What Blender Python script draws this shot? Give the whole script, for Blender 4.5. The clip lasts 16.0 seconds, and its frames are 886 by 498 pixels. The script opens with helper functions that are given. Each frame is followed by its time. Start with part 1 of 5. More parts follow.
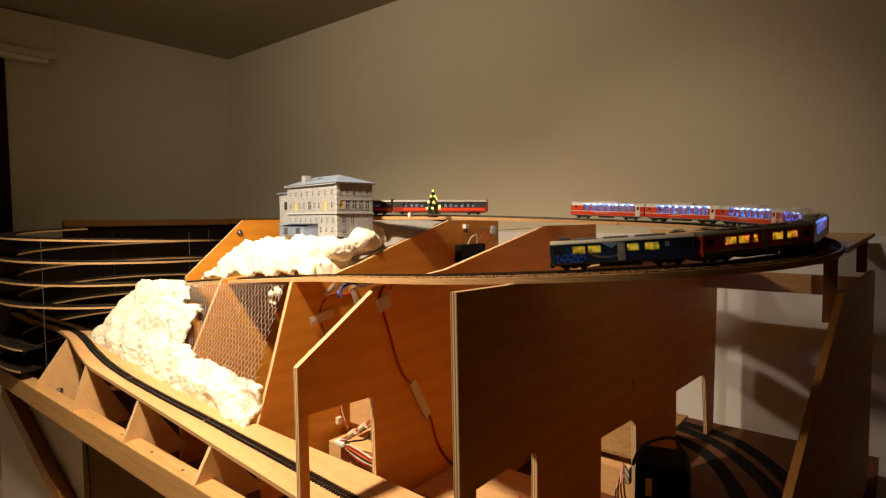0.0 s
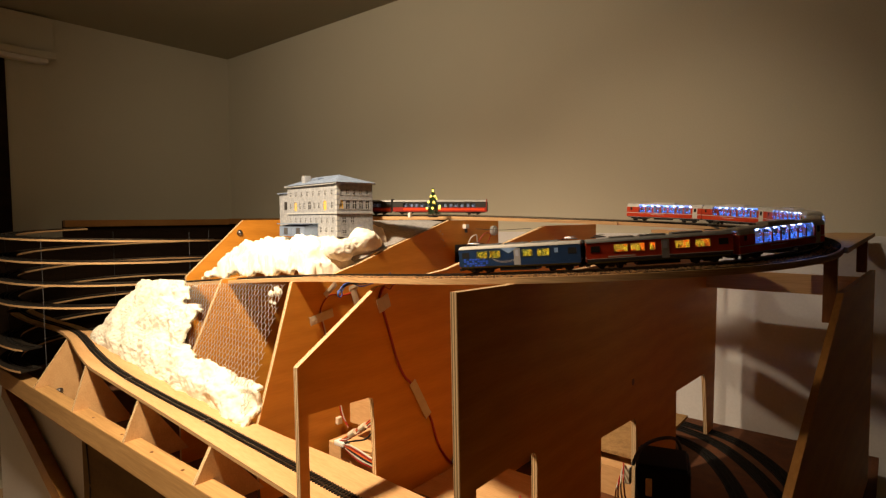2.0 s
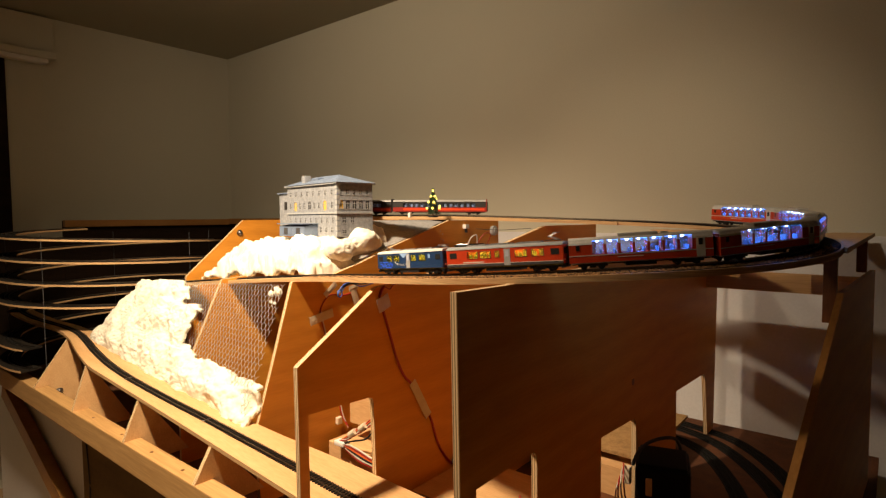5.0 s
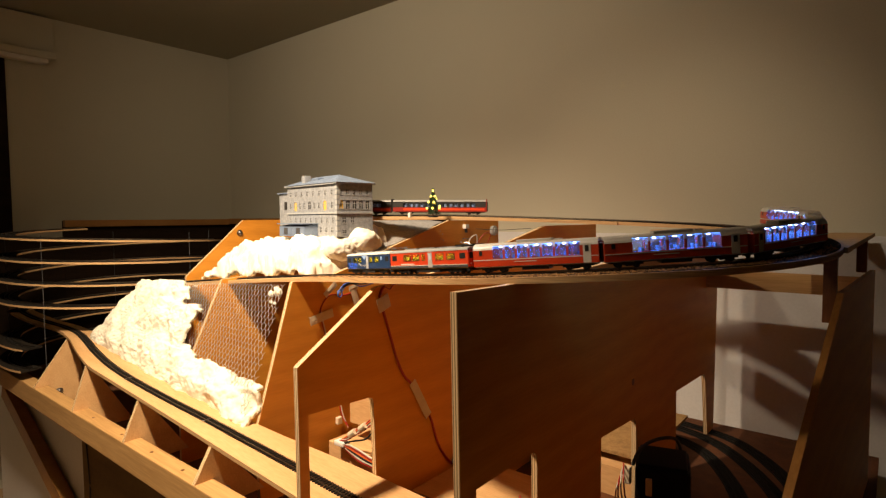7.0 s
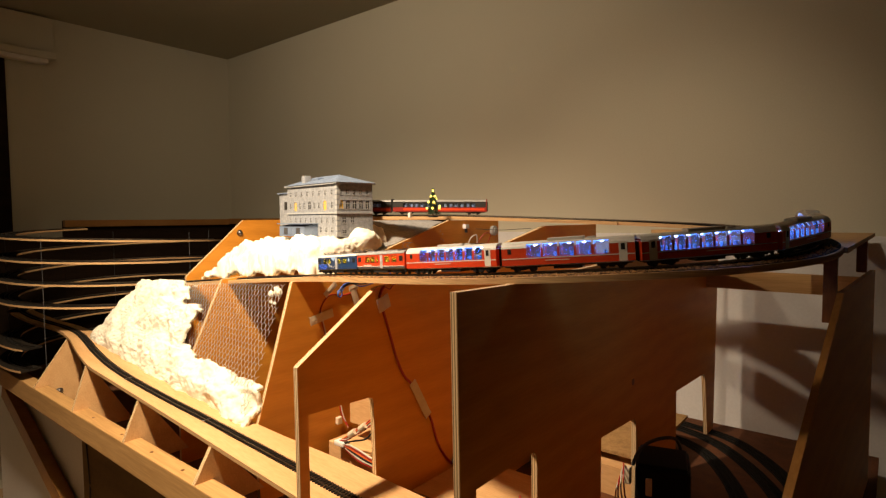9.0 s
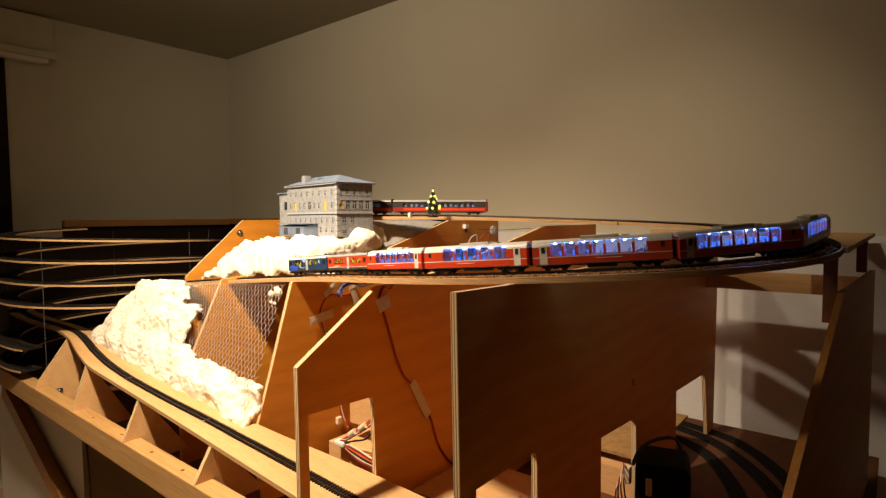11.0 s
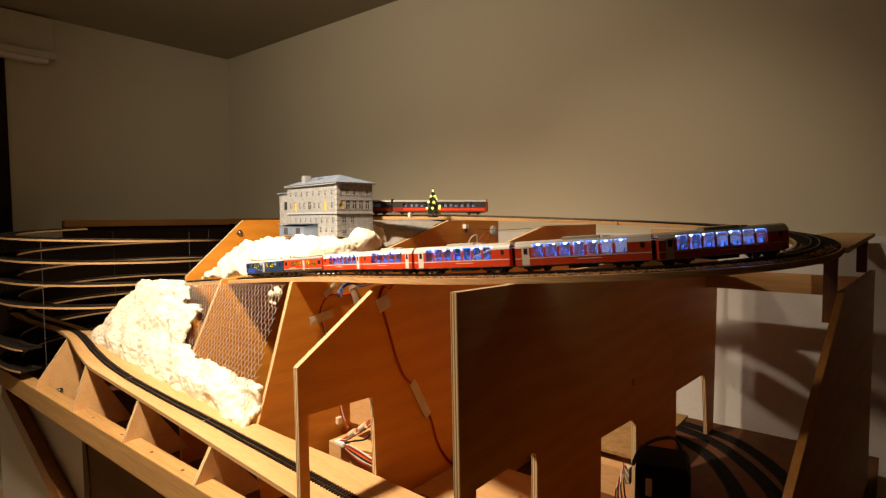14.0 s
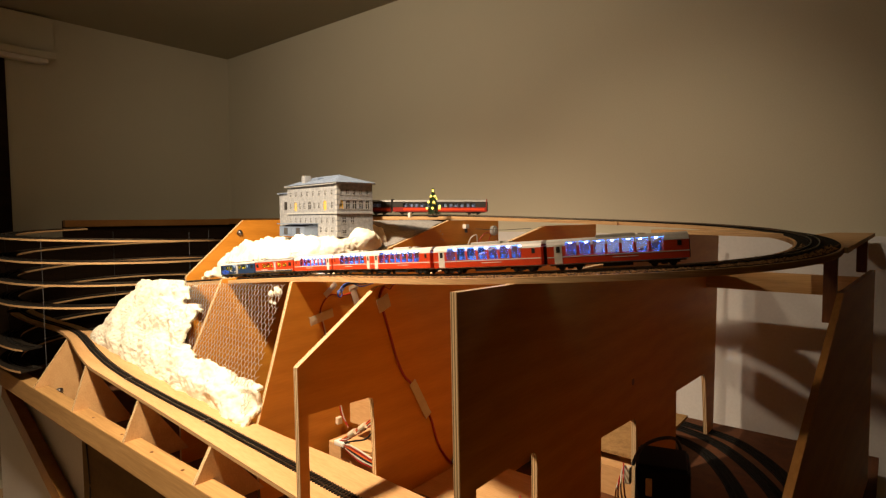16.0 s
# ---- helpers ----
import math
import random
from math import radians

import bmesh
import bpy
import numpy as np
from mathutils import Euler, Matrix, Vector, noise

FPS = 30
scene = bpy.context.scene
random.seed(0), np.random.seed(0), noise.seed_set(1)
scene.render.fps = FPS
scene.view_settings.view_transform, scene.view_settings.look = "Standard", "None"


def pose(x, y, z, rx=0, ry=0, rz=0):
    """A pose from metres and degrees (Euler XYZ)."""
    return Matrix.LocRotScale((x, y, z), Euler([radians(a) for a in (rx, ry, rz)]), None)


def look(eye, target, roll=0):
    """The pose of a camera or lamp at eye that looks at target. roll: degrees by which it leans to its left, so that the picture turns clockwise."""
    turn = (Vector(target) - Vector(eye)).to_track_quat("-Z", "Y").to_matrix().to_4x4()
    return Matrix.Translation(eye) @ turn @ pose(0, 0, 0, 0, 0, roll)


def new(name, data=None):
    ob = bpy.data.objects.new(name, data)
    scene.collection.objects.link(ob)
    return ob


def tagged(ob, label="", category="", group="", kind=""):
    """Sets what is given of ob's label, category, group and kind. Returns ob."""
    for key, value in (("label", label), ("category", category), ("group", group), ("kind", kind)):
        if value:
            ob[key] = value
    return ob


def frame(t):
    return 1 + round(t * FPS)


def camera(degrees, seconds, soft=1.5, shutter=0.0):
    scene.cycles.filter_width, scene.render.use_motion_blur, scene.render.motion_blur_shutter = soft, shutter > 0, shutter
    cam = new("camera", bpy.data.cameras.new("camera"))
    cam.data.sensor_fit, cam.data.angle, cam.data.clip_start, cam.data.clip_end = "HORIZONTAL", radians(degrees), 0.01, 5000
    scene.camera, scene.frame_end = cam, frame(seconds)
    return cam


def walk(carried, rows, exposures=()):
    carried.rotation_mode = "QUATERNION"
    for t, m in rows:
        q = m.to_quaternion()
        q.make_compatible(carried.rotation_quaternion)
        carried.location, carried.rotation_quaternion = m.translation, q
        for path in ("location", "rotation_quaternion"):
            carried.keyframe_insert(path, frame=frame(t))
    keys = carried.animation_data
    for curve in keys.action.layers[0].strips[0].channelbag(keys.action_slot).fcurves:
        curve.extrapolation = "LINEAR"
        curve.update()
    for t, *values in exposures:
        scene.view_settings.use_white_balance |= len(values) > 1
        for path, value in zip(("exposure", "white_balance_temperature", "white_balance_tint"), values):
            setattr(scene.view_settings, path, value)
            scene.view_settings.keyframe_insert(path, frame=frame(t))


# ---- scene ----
cam = camera(77.06, 16.0, soft=1.3)
EYE = Vector((0, 0, 1.35))
VIEW = look(EYE, EYE + Vector((-0.63180, 0.77306, -0.05662)), -0.397)
walk(cam, [(0, VIEW), (16, VIEW)])

# ---- light and exposure ----
scene.view_settings.exposure = 0.0
world = bpy.data.worlds.new("world")
world.use_nodes = True
scene.world = world
world.node_tree.nodes["Background"].inputs[0].default_value = (0.02, 0.018, 0.015, 1)
world.node_tree.nodes["Background"].inputs[1].default_value = 0.1


def lamp(name, kind, eye, target, energy, color, **more):
    data = bpy.data.lights.new(name, kind)
    data.energy, data.color = energy, color
    if kind == "SPOT":
        data.spot_size, data.spot_blend = radians(more["cone"]), more["blend"]
    if kind in ("SPOT", "POINT"):
        data.shadow_soft_size = more["soft"]
    if kind == "AREA":
        data.shape, data.size = "DISK", more["size"]
    ob = new(name, data)
    ob.matrix_world = look(eye, target)
    return ob


# a ceiling fitting with three heads: over the front slope, towards the wall, and over the loop
lamp("ceiling_spot_light", "SPOT", (-0.99, 0.16, 2.25), (-1.30, 0.60, 1.0), 216, (1.0, 0.765, 0.515), cone=109, blend=1.0, soft=0.05)
lamp("wall_spot_light", "SPOT", (-1.45, 0.05, 2.30), (-1.80, 1.92, 1.82), 45, (1.0, 0.785, 0.545), cone=120, blend=1.0, soft=0.08)
lamp("loop_spot_light", "SPOT", (-0.405, 0.12, 2.30), (-0.60, 1.98, 1.10), 33, (1.0, 0.785, 0.54), cone=50, blend=1.0, soft=0.02)


# ---- materials ----
def nodes_of(name):
    m = bpy.data.materials.new(name)
    m.use_nodes = True
    return m, m.node_tree.nodes, m.node_tree.links, m.node_tree.nodes["Principled BSDF"]


def surface(name, color, color2=None, rough=0.6, metal=0.0, scale=20.0, stretch=(1, 1, 1), bump=0.1, fine=None, coat=0.0, island=0.0, spec=0.5):
    """Two-scale noise between two colours, with bump of the finer one."""
    m, n, l, b = nodes_of(name)
    color2 = color2 or tuple(c * 0.75 for c in color)
    co = n.new("ShaderNodeTexCoord")
    mp = n.new("ShaderNodeMapping")
    mp.inputs["Scale"].default_value = stretch
    l.new(co.outputs["Object"], mp.inputs["Vector"])
    big, small = n.new("ShaderNodeTexNoise"), n.new("ShaderNodeTexNoise")
    big.inputs["Scale"].default_value, small.inputs["Scale"].default_value = scale, fine or scale * 9
    big.inputs["Detail"].default_value = 4
    small.inputs["Detail"].default_value = 6
    for x in (big, small):
        l.new(mp.outputs[0], x.inputs["Vector"])
    add = n.new("ShaderNodeMath")
    add.operation = "MULTIPLY_ADD"
    add.inputs[1].default_value = 0.6
    l.new(small.outputs["Fac"], add.inputs[0])
    half = n.new("ShaderNodeMath")
    half.operation = "MULTIPLY"
    half.inputs[1].default_value = 0.6
    l.new(big.outputs["Fac"], half.inputs[0])
    l.new(half.outputs[0], add.inputs[2])
    ramp = n.new("ShaderNodeValToRGB")
    ramp.color_ramp.elements[0].position, ramp.color_ramp.elements[1].position = 0.42, 0.78
    ramp.color_ramp.elements[0].color, ramp.color_ramp.elements[1].color = (*color2, 1), (*color, 1)
    l.new(add.outputs[0], ramp.inputs["Fac"])
    out = ramp.outputs["Color"]
    if island:
        info, mix = n.new("ShaderNodeObjectInfo"), n.new("ShaderNodeMix")
        mix.data_type, mix.blend_type = "RGBA", "MULTIPLY"
        mul = n.new("ShaderNodeMath")
        mul.operation, mul.inputs[1].default_value = "MULTIPLY", island
        l.new(info.outputs["Random"], mul.inputs[0])
        l.new(mul.outputs[0], mix.inputs["Factor"])
        l.new(out, mix.inputs["A"])
        mix.inputs["B"].default_value = (0.6, 0.55, 0.5, 1)
        out = mix.outputs["Result"]
    l.new(out, b.inputs["Base Color"])
    b.inputs["Roughness"].default_value, b.inputs["Metallic"].default_value = rough, metal
    b.inputs["Coat Weight"].default_value = coat
    b.inputs["Specular IOR Level"].default_value = spec
    if bump:
        bp = n.new("ShaderNodeBump")
        bp.inputs["Strength"].default_value, bp.inputs["Distance"].default_value = bump, 0.002
        l.new(small.outputs["Fac"], bp.inputs["Height"])
        l.new(bp.outputs[0], b.inputs["Normal"])
    return m


def laminate(name, light, dark, pitch=0.0022):
    """Sawn edge of plywood: thin plies along x."""
    m, n, l, b = nodes_of(name)
    co, wave, ramp = n.new("ShaderNodeTexCoord"), n.new("ShaderNodeTexWave"), n.new("ShaderNodeValToRGB")
    wave.bands_direction = "X"
    wave.inputs["Scale"].default_value = 0.32 / pitch
    wave.inputs["Distortion"].default_value = 0.6
    wave.inputs["Detail"].default_value = 3
    ramp.color_ramp.elements[0].color, ramp.color_ramp.elements[1].color = (*dark, 1), (*light, 1)
    ramp.color_ramp.elements[0].position = 0.15
    ramp.color_ramp.elements[1].position = 0.6
    l.new(co.outputs["Object"], wave.inputs["Vector"])
    l.new(wave.outputs["Fac"], ramp.inputs["Fac"])
    l.new(ramp.outputs["Color"], b.inputs["Base Color"])
    b.inputs["Roughness"].default_value = 0.75
    return m


def veneer(name, light, dark, rough=0.5):
    """Rotary-cut plywood face: broad wavy figure, fine pores and a few darker patches."""
    m, n, l, b = nodes_of(name)
    co, mp = n.new("ShaderNodeTexCoord"), n.new("ShaderNodeMapping")
    mp.inputs["Scale"].default_value = (1, 0.45, 1)
    l.new(co.outputs["Object"], mp.inputs["Vector"])
    wave, pores, patch = n.new("ShaderNodeTexWave"), n.new("ShaderNodeTexNoise"), n.new("ShaderNodeTexNoise")
    wave.bands_direction = "Z"
    for key, value in (("Scale", 7.0), ("Distortion", 9.0), ("Detail", 3.0), ("Detail Scale", 0.8), ("Detail Roughness", 0.6)):
        wave.inputs[key].default_value = value
    l.new(mp.outputs[0], wave.inputs["Vector"])
    mp2 = n.new("ShaderNodeMapping")
    mp2.inputs["Scale"].default_value = (1, 0.08, 1)
    l.new(co.outputs["Object"], mp2.inputs["Vector"])
    pores.inputs["Scale"].default_value, pores.inputs["Detail"].default_value = 260, 5
    patch.inputs["Scale"].default_value, patch.inputs["Detail"].default_value = 3.5, 4
    l.new(mp2.outputs[0], pores.inputs["Vector"])
    l.new(mp.outputs[0], patch.inputs["Vector"])
    sums = []
    for src, share in ((wave.outputs["Fac"], 0.14), (pores.outputs["Fac"], 0.42), (patch.outputs["Fac"], 0.85)):
        k = n.new("ShaderNodeMath")
        k.operation, k.inputs[1].default_value = "MULTIPLY_ADD", share
        l.new(src, k.inputs[0])
        if sums:
            l.new(sums[-1].outputs[0], k.inputs[2])
        else:
            k.inputs[2].default_value = 0.0
        sums.append(k)
    ramp = n.new("ShaderNodeValToRGB")
    ramp.color_ramp.elements[0].position, ramp.color_ramp.elements[1].position = 0.38, 1.0
    ramp.color_ramp.elements[0].color, ramp.color_ramp.elements[1].color = (*dark, 1), (*light, 1)
    l.new(sums[-1].outputs[0], ramp.inputs["Fac"])
    l.new(ramp.outputs["Color"], b.inputs["Base Color"])
    b.inputs["Roughness"].default_value, b.inputs["Specular IOR Level"].default_value = rough, 0.32
    bp = n.new("ShaderNodeBump")
    bp.inputs["Strength"].default_value, bp.inputs["Distance"].default_value = 0.06, 0.001
    l.new(pores.outputs["Fac"], bp.inputs["Height"])
    l.new(bp.outputs[0], b.inputs["Normal"])
    return m


def glow(name, color, strength):
    m, n, l, b = nodes_of(name)
    b.inputs["Base Color"].default_value = (*color, 1)
    b.inputs["Emission Color"].default_value = (*color, 1)
    b.inputs["Emission Strength"].default_value = strength
    return m


def pane_glass(name, tint, gloss=0.12):
    m, n, l, b = nodes_of(name)
    n.remove(b)
    tr, gl, mix = n.new("ShaderNodeBsdfTransparent"), n.new("ShaderNodeBsdfGlossy"), n.new("ShaderNodeMixShader")
    tr.inputs[0].default_value, gl.inputs["Roughness"].default_value = (*tint, 1), 0.08
    mix.inputs[0].default_value = gloss
    l.new(tr.outputs[0], mix.inputs[1])
    l.new(gl.outputs[0], mix.inputs[2])
    l.new(mix.outputs[0], n["Material Output"].inputs["Surface"])
    return m


WALL = surface("wall_paint", (0.62, 0.585, 0.465), (0.57, 0.535, 0.42), 0.92, scale=1.3, fine=220, bump=0.12)
LOWWALL = surface("white_backing_panel", (0.78, 0.78, 0.79), (0.71, 0.71, 0.72), 0.85, scale=2, fine=120, bump=0.05)
OLDWOOD = surface("varnished_orange_wood", (0.42, 0.20, 0.05), (0.30, 0.13, 0.03), 0.45, scale=6, stretch=(4, 1, 4), fine=50)
MIDROOF = surface("railcar_roof_paint", (0.38, 0.38, 0.38), (0.26, 0.26, 0.26), 0.45, scale=70)
CHIP = surface("chipboard", (0.40, 0.25, 0.10), (0.24, 0.14, 0.05), 0.8, scale=60, fine=260, bump=0.3)
# near-black holds the shade round the helix; the window frame shares it
SHADEDWOOD = surface("dark_wood_with_shade", (0.032, 0.019, 0.011), (0.018, 0.011, 0.006), 0.9, scale=4, stretch=(1, 1, 6), spec=0.1)
# ceiling shade is put into this colour, darker than the wall paint
CEIL = surface("ceiling_paint_dimmed", (0.40, 0.372, 0.27), (0.36, 0.333, 0.24), 0.95, scale=1.0, fine=180, bump=0.1)
DIM = surface("plain_room_wall", (0.62, 0.57, 0.46), (0.55, 0.505, 0.41), 0.9, scale=2, fine=90)
FLOOR = surface("floor_boards", (0.50, 0.34, 0.20), (0.40, 0.26, 0.145), 0.5, scale=3, stretch=(1, 12, 1))
PLY = veneer("plywood_face", (0.78, 0.345, 0.046), (0.56, 0.21, 0.02))
PLY_FLAT = surface("plywood_flat", (0.68, 0.43, 0.21), (0.54, 0.31, 0.13), 0.55, scale=4, stretch=(0.7, 6, 4), fine=60, bump=0.05, spec=0.3)
PLY_EDGE = laminate("plywood_sawn_edge", (0.80, 0.60, 0.35), (0.30, 0.16, 0.06), 0.0042)
PLY_EDGE_PLAIN = surface("plywood_edge_plain", (0.68, 0.45, 0.22), (0.38, 0.21, 0.09), 0.7, scale=9, stretch=(1, 1, 60), fine=30)
PINE = surface("pine_beam", (0.60, 0.36, 0.145), (0.42, 0.235, 0.08), 0.55, scale=5, stretch=(0.5, 9, 9), fine=30, bump=0.06)
DARKWOOD = surface("stained_wood", (0.24, 0.105, 0.04), (0.15, 0.06, 0.02), 0.5, scale=5, stretch=(5, 1, 1))
CORK = surface("cork_sheet", (0.15, 0.05, 0.013), (0.08, 0.026, 0.008), 0.9, scale=30, fine=260, bump=0.5)
SNOW = surface("white_plaster_fleece", (0.90, 0.87, 0.77), (0.82, 0.77, 0.63), 0.95, scale=14, fine=220, bump=0.2)
TIE = surface("black_tie_plastic", (0.018, 0.016, 0.014), (0.010, 0.009, 0.008), 0.75, scale=90, bump=0.1, spec=0.15)
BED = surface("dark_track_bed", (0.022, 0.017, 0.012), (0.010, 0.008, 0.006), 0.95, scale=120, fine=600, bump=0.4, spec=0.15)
RAIL = surface("rail_metal", (0.32, 0.27, 0.22), (0.16, 0.12, 0.09), 0.35, metal=1.0, scale=80, bump=0.05)
WIRE = surface("galvanised_wire", (0.75, 0.70, 0.60), (0.50, 0.46, 0.40), 0.4, metal=0.5, scale=60)
RED = surface("red_lacquer", (0.68, 0.070, 0.020), (0.58, 0.05, 0.016), 0.32, scale=60, bump=0.02, coat=0.3)
RED_DARK = surface("dark_red_lacquer", (0.30, 0.03, 0.02), (0.22, 0.02, 0.014), 0.35, scale=60, bump=0.02, coat=0.2)
BLUE = surface("blue_lacquer", (0.024, 0.058, 0.155), (0.016, 0.042, 0.115), 0.3, scale=60, bump=0.02, coat=0.3)
LIGHTBLUE = surface("light_blue_print", (0.05, 0.15, 0.92), (0.03, 0.10, 0.75), 0.4, scale=200, bump=0.0)
PALEBLUE = surface("pale_blue_print", (0.34, 0.52, 0.85), (0.26, 0.42, 0.72), 0.4, scale=200, bump=0.0)
ROOF = surface("silver_roof_paint", (0.74, 0.72, 0.69), (0.58, 0.56, 0.53), 0.4, scale=70, bump=0.05)
WHITE = surface("white_lacquer", (0.80, 0.77, 0.72), (0.72, 0.69, 0.64), 0.45, scale=70, bump=0.02)
GREYDOOR = surface("grey_door_paint", (0.45, 0.45, 0.46), (0.36, 0.36, 0.37), 0.4, scale=70, bump=0.02)
BLACK = surface("black_underframe", (0.016, 0.015, 0.015), (0.009, 0.009, 0.009), 0.55, scale=80, bump=0.1)
DARKGREY = surface("dark_grey_band", (0.07, 0.07, 0.075), (0.05, 0.05, 0.055), 0.5, scale=80, bump=0.05)
SEAT = surface("seat_cloth", (0.20, 0.30, 0.42), (0.11, 0.17, 0.26), 0.8, scale=200, bump=0.1)
SEAT_WARM = surface("seat_cloth_warm", (0.30, 0.30, 0.08), (0.16, 0.14, 0.05), 0.8, scale=200, bump=0.1)
LINER = surface("cabin_lining", (0.62, 0.65, 0.75), (0.45, 0.48, 0.60), 0.7, scale=80, bump=0.0)
YELLOW = surface("yellow_card", (0.80, 0.50, 0.04), (0.65, 0.38, 0.03), 0.6, scale=80, bump=0.05)
STONE = surface("model_stone_wall", (0.36, 0.38, 0.41), (0.19, 0.20, 0.22), 0.85, scale=110, fine=520, bump=0.5)
MODEL_PANE = surface("model_window_pane", (0.10, 0.10, 0.105), (0.045, 0.045, 0.05), 0.25, scale=45, fine=160, bump=0.0)
STONE_TRIM = surface("model_stone_trim", (0.43, 0.44, 0.445), (0.32, 0.33, 0.34), 0.8, scale=60, fine=300, bump=0.2)
APRON = surface("weathered_brown_board", (0.21, 0.125, 0.035), (0.12, 0.07, 0.02), 0.7, scale=4, stretch=(1, 1, 6), fine=60, bump=0.1, spec=0.2)
SLATE = surface("model_slate_roof", (0.19, 0.25, 0.36), (0.14, 0.18, 0.26), 0.6, scale=40, stretch=(1, 1, 1), fine=300, bump=0.3)
VOID = surface("dark_room", (0.02, 0.018, 0.016), (0.012, 0.011, 0.010), 0.9, scale=60)
GREEN = surface("fir_needles", (0.035, 0.075, 0.03), (0.02, 0.045, 0.018), 0.8, scale=300, bump=0.3)
TAPE = surface("paper_tape", (0.70, 0.60, 0.44), (0.60, 0.50, 0.35), 0.75, scale=60, bump=0.1)
REDWIRE = surface("red_insulation", (0.38, 0.02, 0.012), (0.30, 0.016, 0.01), 0.4, scale=60, bump=0.0)
WHITEWIRE = surface("white_insulation", (0.65, 0.60, 0.50), (0.55, 0.50, 0.42), 0.45, scale=60, bump=0.0)
ORANGEWIRE = surface("orange_insulation", (0.75, 0.16, 0.03), (0.62, 0.12, 0.02), 0.4, scale=60, bump=0.0)
BLUEWIRE = surface("blue_insulation", (0.04, 0.09, 0.35), (0.03, 0.07, 0.28), 0.4, scale=60, bump=0.0)
STEEL = surface("steel_bolt", (0.40, 0.40, 0.42), (0.28, 0.28, 0.30), 0.3, metal=1.0, scale=90)
PLASTIC = surface("black_plastic_case", (0.010, 0.009, 0.009), (0.007, 0.006, 0.006), 0.6, scale=40, bump=0.1, spec=0.12)
LED_BLUE = glow("blue_white_led", (0.50, 0.66, 1.0), 45.0)
STRIP_BLUE = glow("blue_light_strip", (0.10, 0.30, 1.0), 8.5)
STRIP_WARM = glow("warm_light_strip", (1.0, 0.80, 0.20), 5.0)
BULB = glow("yellow_bulb", (1.0, 0.80, 0.12), 3.2)
PANE = pane_glass("tinted_pane", (0.70, 0.78, 0.95), 0.10)


def milky_pane(name, tint, body, share, milk):
    """Clear tinted acrylic with a faint milky body that catches the light from inside."""
    m = pane_glass(name, tint, share)
    n, l = m.node_tree.nodes, m.node_tree.links
    first, out = n["Mix Shader"], n["Material Output"]
    tl, mix = n.new("ShaderNodeBsdfTranslucent"), n.new("ShaderNodeMixShader")
    tl.inputs[0].default_value, mix.inputs[0].default_value = (*body, 1), milk
    l.new(first.outputs[0], mix.inputs[1])
    l.new(tl.outputs[0], mix.inputs[2])
    l.new(mix.outputs[0], out.inputs["Surface"])
    return m


PANORAMA = milky_pane("blue_acrylic_pane", (0.66, 0.76, 0.98), (0.45, 0.66, 1.0), 0.07, 0.07)
WARM_PANE = milky_pane("yellow_lit_pane", (0.9, 0.85, 0.55), (0.85, 0.80, 0.40), 0.08, 0.10)


def veil(name, color, share):
    """Open-weave cloth: part see-through, part matt thread."""
    m, n, l, b = nodes_of(name)
    weave, tr, mix = n.new("ShaderNodeTexNoise"), n.new("ShaderNodeBsdfTransparent"), n.new("ShaderNodeMixShader")
    weave.inputs["Scale"].default_value, weave.inputs["Detail"].default_value = 60, 6
    add = n.new("ShaderNodeMath")
    add.operation, add.inputs[1].default_value = "ADD", share - 0.5
    l.new(weave.outputs["Fac"], add.inputs[0])
    l.new(add.outputs[0], mix.inputs[0])
    b.inputs["Base Color"].default_value, b.inputs["Roughness"].default_value = (*color, 1), 0.9
    l.new(tr.outputs[0], mix.inputs[1])
    l.new(b.outputs[0], mix.inputs[2])
    l.new(mix.outputs[0], n["Material Output"].inputs["Surface"])
    return m


GAUZE = veil("grey_gauze", (0.42, 0.415, 0.41), 0.62)


# ---- mesh helpers ----
def part(name, bm, material, parent=None, label="", smooth=False, kind=""):
    me = bpy.data.meshes.new(name)
    bmesh.ops.recalc_face_normals(bm, faces=bm.faces)
    bm.to_mesh(me)
    bm.free()
    for m in material if isinstance(material, (list, tuple)) else (material,):
        me.materials.append(m)
    if smooth:
        me.polygons.foreach_set("use_smooth", [True] * len(me.polygons))
    ob = new(name, me)
    ob.parent = parent
    return tagged(ob, label, kind=kind)


def thing(name, label, category, group="", kind="", at=None):
    ob = new(name)
    ob.empty_display_size = 0.02
    if at:
        ob.matrix_world = at
    return tagged(ob, label, category, group, kind)


def add_box(bm, x0, x1, y0, y1, z0, z1, index=0, m=None):
    v = [bm.verts.new((x, y, z)) for x in (x0, x1) for y in (y0, y1) for z in (z0, z1)]
    if m is not None:
        for w in v:
            w.co = m @ w.co
    fs = [bm.faces.new([v[i] for i in q]) for q in ((0, 1, 3, 2), (4, 6, 7, 5), (0, 4, 5, 1), (2, 3, 7, 6), (0, 2, 6, 4), (1, 5, 7, 3))]
    for f in fs:
        f.material_index = index
    return fs


def box(x0, x1, y0, y1, z0, z1, bevel=0.0):
    bm = bmesh.new()
    add_box(bm, x0, x1, y0, y1, z0, z1)
    if bevel:
        bmesh.ops.bevel(bm, geom=bm.edges[:], offset=bevel, segments=2, affect="EDGES", profile=0.6)
    return bm


